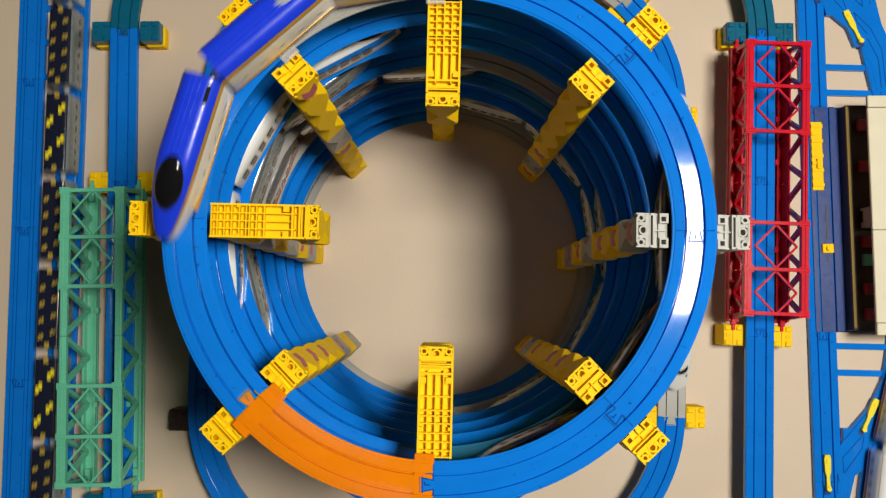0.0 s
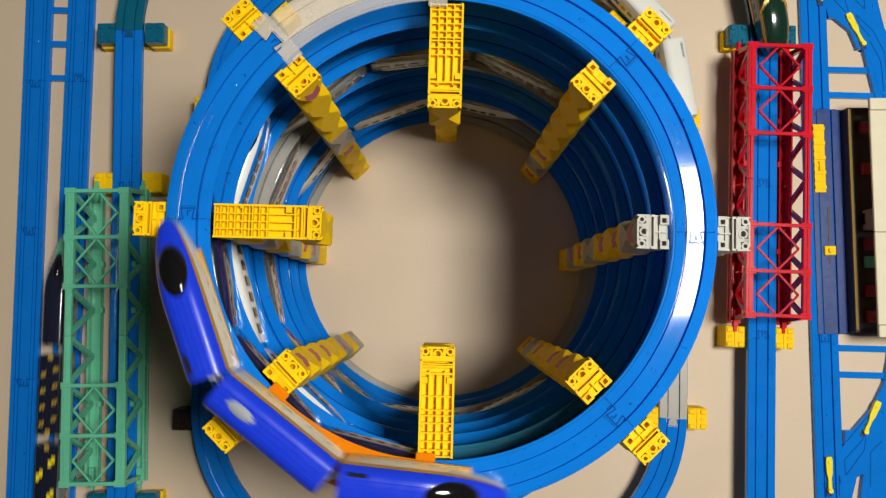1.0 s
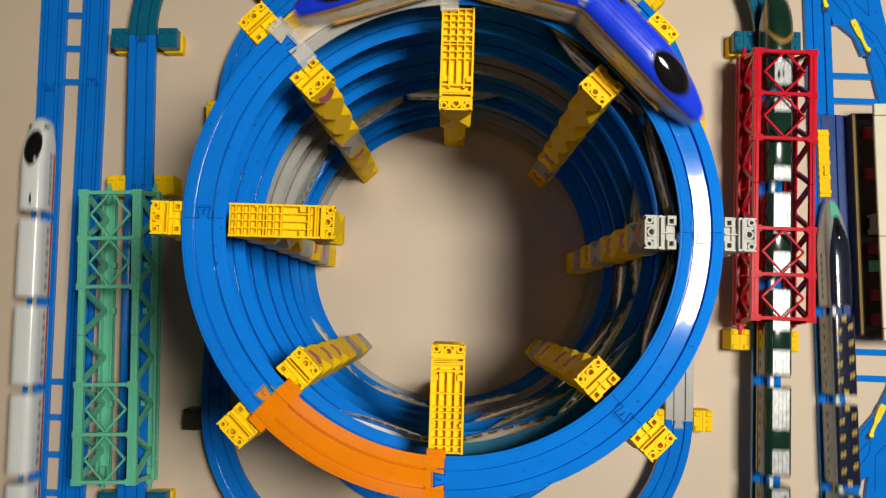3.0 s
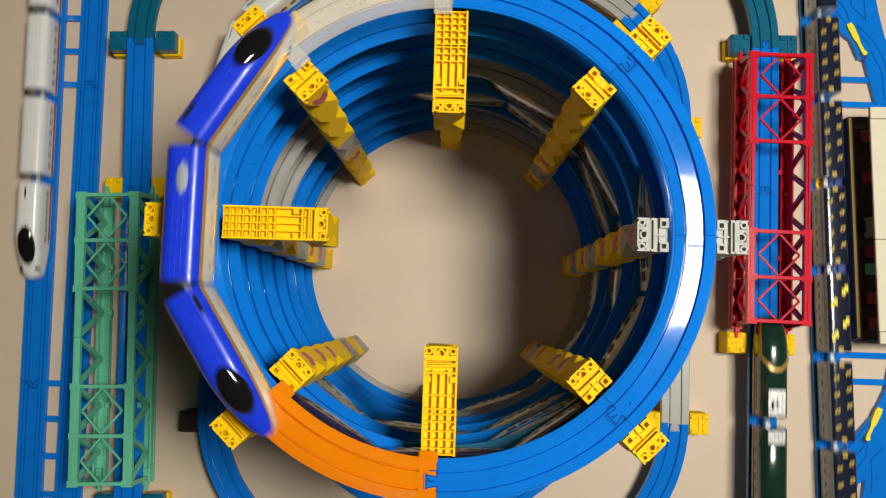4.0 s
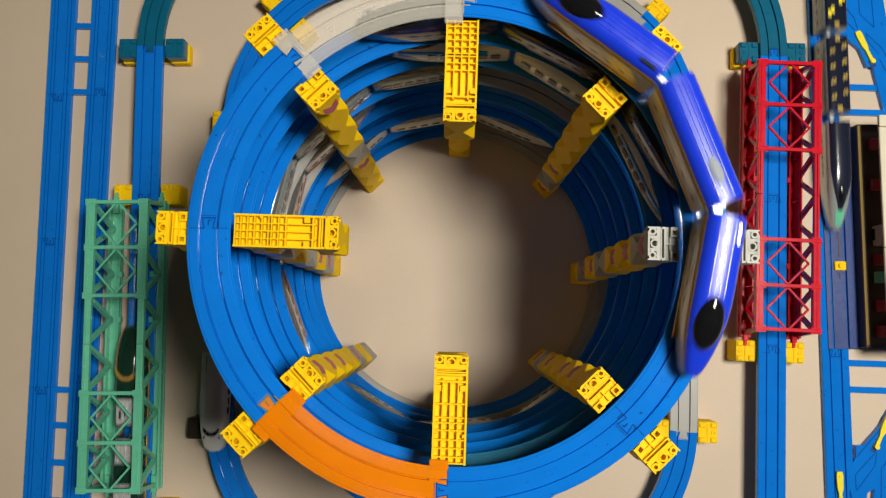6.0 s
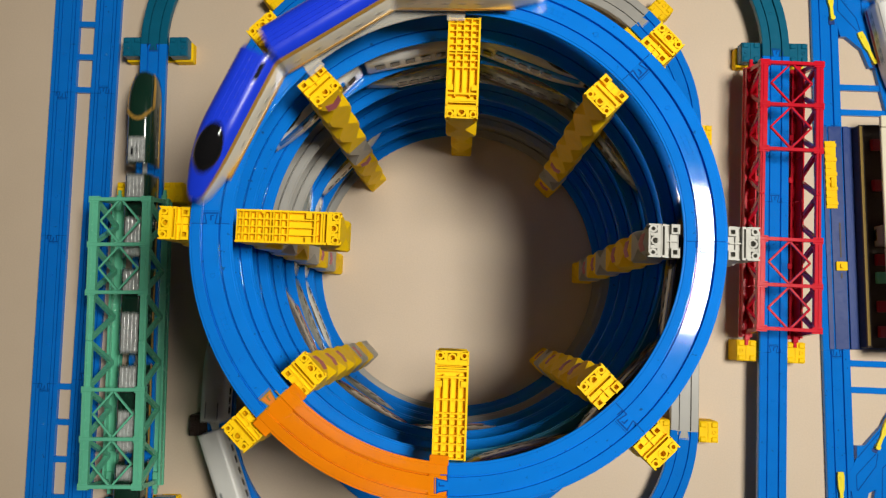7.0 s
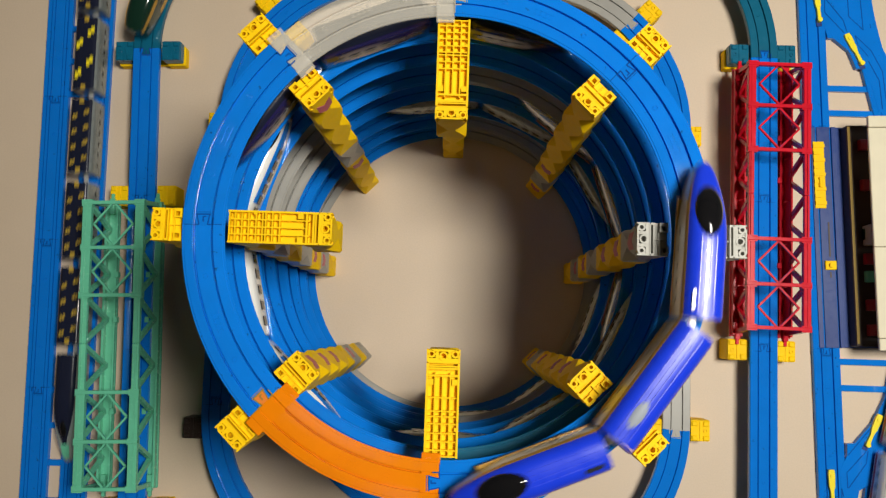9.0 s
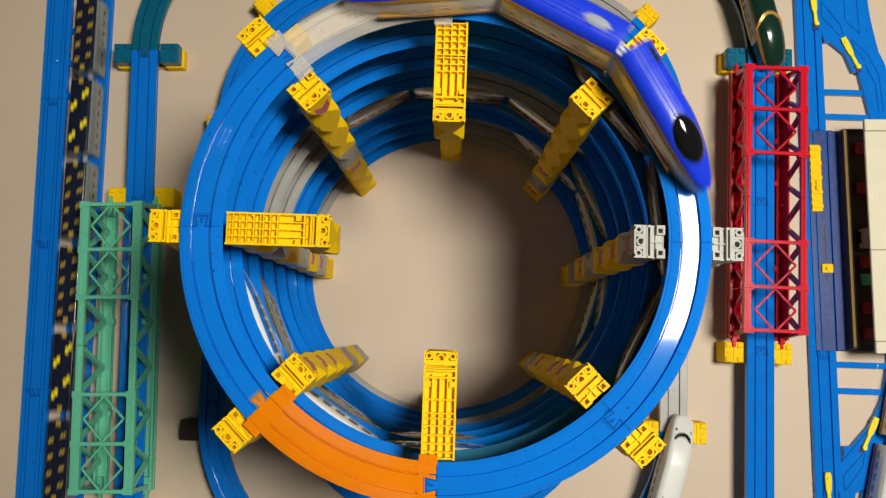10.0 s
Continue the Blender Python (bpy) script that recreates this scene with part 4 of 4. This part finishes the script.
def green_car(kind):
    end, bare = kind == "end", kind == "bare"
    s = Shape(0.133, 0.0182, 0.046, 0.050, 3.2, 0.68, 0.40, px=3.0) if end else Shape(0.116, 0.0182, 0.046, n=3.4)
    car = thing("train_car", "end car, gloss dark green, gold band, silver roof panel" if end else "middle car, gloss dark green with silver roof panels", "toy train", "cars of the green train")
    part("body", s.body(), T_GREEN, car, smooth=40)
    back = -s.length / 2
    panels = [(back + 0.003, back + 0.036)] if end else [(back + 0.003, back + 0.020), (-back - 0.020, -back - 0.003)] if bare else [(back + 0.003, back + 0.055), (-back - 0.034, -back - 0.003)]
    for a, b in panels:
        pan = part("roof_panel", on_roof(s, a, b, -0.0112, 0.0112, 0.0005), PANEL, car, "bright silver roof panel")
        for y in (-0.0075, -0.0025, 0.0025, 0.0075):
            z = s.top((a + b) / 2, 0)
            part("panel_rib", boxes((a + 0.002, b - 0.002, y - 0.0006, y + 0.0006, z + 0.0002, z + 0.0012)), PANEL, pan)
    if end:
        bm = bmesh.new()
        arch = []
        for i in range(17):
            y = (-0.96 + 1.92 * i / 16) * s.hw
            x = -0.004 + 0.020 * (abs(y) / s.hw) ** 2.4
            arch.append((x, y, s.top(x, y)))
        for p, q in zip(arch, arch[1:]):
            beam(bm, p, q, 0.0042, 0.0014)
        part("gold_band", bm, GOLD, car, "gold arch over the roof behind the nose")
        for a in ((0.22, 0.50), (math.pi - 0.50, math.pi - 0.22)):
            part("gold_band", s.shell(a[0], 0.0150, 0.0640, 0.0007, hi=a[1]), GOLD, car, "gold line along the nose", smooth=50)
        part("roof_switch", on_roof(s, back + 0.010, back + 0.022, 0.0045, 0.0075, 0.0014), DARKWIN, car)
        part("roof_slot", on_roof(s, back + 0.012, back + 0.026, -0.0006, 0.0006, 0.0014), DARKWIN, car)
    for q in (1, -1):
        part("side_line", boxes((back + 0.001, -back - (0.045 if end else 0.001), q * s.hw - 0.0005, q * s.hw + 0.0005, 0.010, 0.0145)), GOLD, car)
    windows(car, s, 6, 0.0085, 0.0060, DARKWIN, back + 0.014, -back - (0.055 if end else 0.014), 0.020)
    coupler(car, s, SILVER)
    return car, s


def patch_car(kind):
    """The long train: silver-nosed ends, and middle cars with big or small printed squares."""
    end = kind == "end"
    s = Shape(0.150, 0.0175, 0.043, 0.085, 3.0, 0.40, 0.62) if end else Shape(0.107, 0.0175, 0.043, n=4.5)
    words = {"end": "end car, silver pointed nose, black navy roof", "big": "middle car, black roof with bright yellow squares, grey sides",
             "small": "middle car, black roof with small dull yellow marks, grey sides"}[kind]
    car = thing("train_car", words, "toy train", "cars of the long train")
    part("body", s.body(), T_TIP if end else T_GREYSIDE, car, smooth=40)
    back = -s.length / 2
    if end:
        part("roof", s.shell(lambda f: 0.78 + 0.70 * min(1, f / 0.66) ** 1.5, back + 0.0005, 0.052, 0.0006), T_NAVY, car, "black navy roof tapering to a point", smooth=60)
        bm = s.shell(1.25, 0.050, 0.070, 0.0008)
        part("nose_stripe", bm, MINT, car, "green stripe on the nose")
        part("windscreen", cockpit(s, 0.028, 0.030, 0.012, 0.0010), BLACK, car, "black windscreen", smooth=60)
    else:
        part("roof", s.shell(0.85, grow=0.0005), T_NAVY, car, "black navy roof", smooth=50)
        spots = []
        if kind == "big":
            for x in (-0.034, 0.010):
                for dx, dy in ((0, 0.0098), (0.0050, 0.0055)):
                    spots += [(x + dx, dy), (x + 0.0230 - dx, -dy)]
            size, mat = (0.0095, 0.0045), T_YELLOW
        else:
            for i in range(4):
                x = -0.036 + i * 0.022
                for dx, dy in ((0, 0.0105), (0.0032, 0.0092), (0.0010, 0.0070), (0.0042, 0.0056)):
                    spots += [(x + dx, dy), (x + 0.0110 - dx, -dy)]
            size, mat = (0.0034, 0.0026), T_OCHRE
        for x, y in spots:
            z = s.top(x, y)
            part("printed_square", boxes((x - size[0] / 2, x + size[0] / 2, y - size[1] / 2, y + size[1] / 2, z - 0.001, z + 0.0009)), mat, car)
        for x in (back + 0.0035, -back - 0.0035):
            part("end_mark", on_roof(s, x - 0.0035, x + 0.0035, -0.003, 0.004, 0.0006), T_OCHRE, car)
    windows(car, s, 6, 0.0060, 0.0040, DARKWIN, back + 0.014, -back - (0.08 if end else 0.014), 0.020)
    coupler(car, s, SILVER)
    return car, s


GAP = 0.0135


def make_train(kinds, build, gap=GAP):
    """Cars from the leading one to the last; each with its distance behind the train's leading tip."""
    first, out, s = {}, [], 0.0
    for i, kd in enumerate(kinds):
        if kd not in first:
            car, shape = build(kd)
            first[kd] = (car, shape)
        else:
            car, shape = copy_thing(first[kd][0], Matrix()), first[kd][1]
        turned = i == len(kinds) - 1 and i > 0
        out.append((car, s + shape.length / 2, shape, turned))
        s += shape.length + gap
    return out, s - gap


def drive(train, line, rows, back=0.030):
    """Key every car along the line. rows: seconds and the length along the line of the leading tip."""
    cars, _ = train
    ts = np.array([r[0] for r in rows], float)
    ss = np.array([r[1] for r in rows], float)
    times = [i / 6 for i in range(61)]
    for car, off, shape, turned in cars:
        keys = []
        ahead = 0.0 if not shape.nose else -0.010 if turned else 0.010
        for t in times:
            s = float(np.interp(t, ts, ss)) - off - ahead
            a, b = line.at(s + back), line.at(s - back)
            d = a - b
            mid = (a + b) / 2 + d.normalized() * ahead
            ang = math.degrees(math.atan2(d.y, d.x)) + (180 if turned else 0)
            keys.append((t, pose(mid.x, mid.y, mid.z + 0.0082, 0, 0, ang)))
        walk(car, keys)


BLUE_TRAIN = make_train([True, False, True], blue_car, 0.0095)
WHITE_TRAIN = make_train([True] + [False] * 4 + [True], lambda e: plain_car(e, T_WHITE, T_WHITE, T_RED, "cars of the white train", "gloss white with a crimson side line", tip=0.58, px=2.6, glass=T_GREYSIDE))
GREEN_TRAIN = make_train(["end"] + ["middle"] * 3 + ["bare", "end"], green_car)
PATCH_TRAIN = make_train(["end"] + ["small", "small", "small", "big", "small", "small", "big", "small"] + ["end"], patch_car)
OVAL_TRAIN = make_train([True, False, True], lambda e: plain_car(e, T_GREYWHITE, T_GREYWHITE, None, "cars of the pale grey train", "gloss pale grey with a plain roof", cock=False, crescent=True, vent=False, tip=0.74, px=3.0, n=4.4))
RING_TRAINS = [
    (6, make_train([True, False, True], lambda e: plain_car(e, T_NAVY, T_NIGHT, None, "cars of the night blue train", "gloss night blue all over", h=0.040))),
    (5, make_train([True, False, True], lambda e: plain_car(e, T_WHITE, T_WHITE, None, "cars of the white ring train", "white with a row of large dark windows", h=0.040, pane=(0.0098, 0.0110), band=BLUE))),
    (4, make_train([True, False, True], lambda e: plain_car(e, T_STEEL, T_GREYSIDE, T_NIGHT, "cars of the silver ring train", "bright steel with black windows and a dark side line", h=0.040, pane=(0.0098, 0.0085)))),
    (3, make_train([True, False, True], lambda e: plain_car(e, T_STEEL, T_STEEL, T_MAROON, "cars of the maroon lined train", "bright steel with a maroon side line", h=0.040))),
    (2, make_train([True, False, True], lambda e: plain_car(e, T_GREYSIDE, T_GREYSIDE, None, "cars of the dark silver train", "dark silver with dark windows", h=0.040))),
    (1, make_train([True, False, True], lambda e: plain_car(e, T_STEEL, T_GREYWHITE, None, "cars of the low ring train", "steel roof, pale grey sides with dark windows", h=0.040))),
]
# ring: (seconds, degrees of the leading tip), and whether the train runs clockwise
RING_RUN = {
    6: ([(0, 994), (10, -46)], True),
    5: ([(0, 206), (10, 651)], False),
    4: ([(0, 469), (10, -177)], True),
    3: ([(0, 181), (0.5, 213), (4.5, 475), (7.2, 668), (10, 861)], False),
    2: ([(0, 640.5), (10, -59.5)], True),
    1: ([(0, 96), (0.8, 151), (5.2, 460), (7.2, 599), (10, 790)], False),
}


def turned_ring(r, z):
    return Line([(r * math.cos(radians(-a)), r * math.sin(radians(-a)), z) for a in range(0, 360, 3)], True)


def ring_rows(degs):
    return [(t, RING_R * radians(d)) for t, d in degs]


def loop_rows(line, obs, length, pace=0.45):
    """obs: (seconds, x, y, which tip) in time order; unrolled so that the train never runs back."""
    rows, last = [], None
    for t, x, y, tip in obs:
        s = line.near(x, y) + (length if tip == "tail" else 0)
        if last is not None:
            while s < last - 0.02:
                s += line.length
        last = s
        rows.append((t, s))
    rows = [(rows[0][0] - 1.0, rows[0][1] - pace)] + rows + [(rows[-1][0] + 1.0, rows[-1][1] + pace)]
    return rows


def motions():
    drive(BLUE_TRAIN, RINGS[7], ring_rows([(0, 185.4), (1, 285.6), (2.5, 437.4), (4.5, 644.2), (5.5, 744.3), (7.0, 896.0), (7.5, 946.3), (9.0, 1096.8), (10, 1195.5)]))
    for k, train in RING_TRAINS:
        degs, clockwise = RING_RUN[k]
        way = turned_ring(RING_R, k * PITCH) if clockwise else RINGS[k]
        drive(train, way, ring_rows([(t, -d if clockwise else d) for t, d in degs]))
    lw, lp, lg, lo = WHITE_TRAIN[1], PATCH_TRAIN[1], GREEN_TRAIN[1], OVAL_TRAIN[1]
    drive(WHITE_TRAIN, OUTER_LOOP, loop_rows(OUTER_LOOP, [(0.45, 0.604, -0.31, "tail"), (2.2, -0.584, -0.245, "lead"), (2.4, -0.586, -0.136, "lead"), (2.7, -0.589, 0.021, "lead"),
          (3.8, -0.587, -0.147, "tail"), (4.0, -0.588, -0.042, "tail"), (4.2, -0.589, 0.067, "tail"), (4.6, -0.592, 0.267, "tail"), (6.70, 0.592, 0.40, "lead"), (8.5, 0.600, 0.365, "tail")], lw))
    drive(PATCH_TRAIN, INNER_LOOP, loop_rows(INNER_LOOP, [(0.5, -0.531, 0.268, "tail"), (0.8, -0.529, 0.111, "tail"), (1.0, -0.528, 0.015, "tail"), (1.5, -0.525, -0.231, "tail"),
          (2.4, 0.541, -0.168, "lead"), (2.7, 0.537, -0.027, "lead"), (5.1, 0.545, -0.287, "tail"), (5.5, 0.541, -0.172, "tail"), (5.7, 0.539, -0.085, "tail"),
          (7.5, -0.532, 0.331, "lead"), (7.8, -0.530, 0.222, "lead"), (8.2, -0.529, 0.073, "lead"), (9.0, -0.524, -0.286, "lead")], lp))
    drive(GREEN_TRAIN, GREEN_LOOP, loop_rows(GREEN_LOOP, [(1.0, 0.4405, 0.290, "lead"), (1.5, 0.44, 0.142, "lead"), (1.9, 0.439, 0.015, "lead"), (2.2, 0.438, -0.108, "lead"),
          (2.5, 0.437, -0.215, "lead"), (2.7, 0.4365, -0.290, "lead"), (4.0, 0.438, -0.062, "tail"), (4.2, 0.437, -0.159, "tail"), (4.4, 0.4365, -0.263, "tail"),
          (5.5, -0.429, -0.2650, "lead"), (5.7, -0.431, -0.2020, "lead"), (6.8, -0.444, 0.192, "lead"), (7.0, -0.446, 0.255, "lead"), (8.0, -0.441, -0.165, "tail"), (8.5, -0.440, 0.083, "tail"), (8.8, -0.445, 0.232, "tail"), (9.8, 0.4415, 0.341, "lead"), (10.0, 0.4405, 0.300, "lead")], lg, 0.30))
    drive(OVAL_TRAIN, OVAL, loop_rows(OVAL, [(0, 0.3190, -0.174, "tail"), (5.5, -0.315, 0.256, "tail"), (7.5, -0.3190, -0.203, "tail"), (10.0, 0.3190, -0.187, "lead")], lo))


motions()
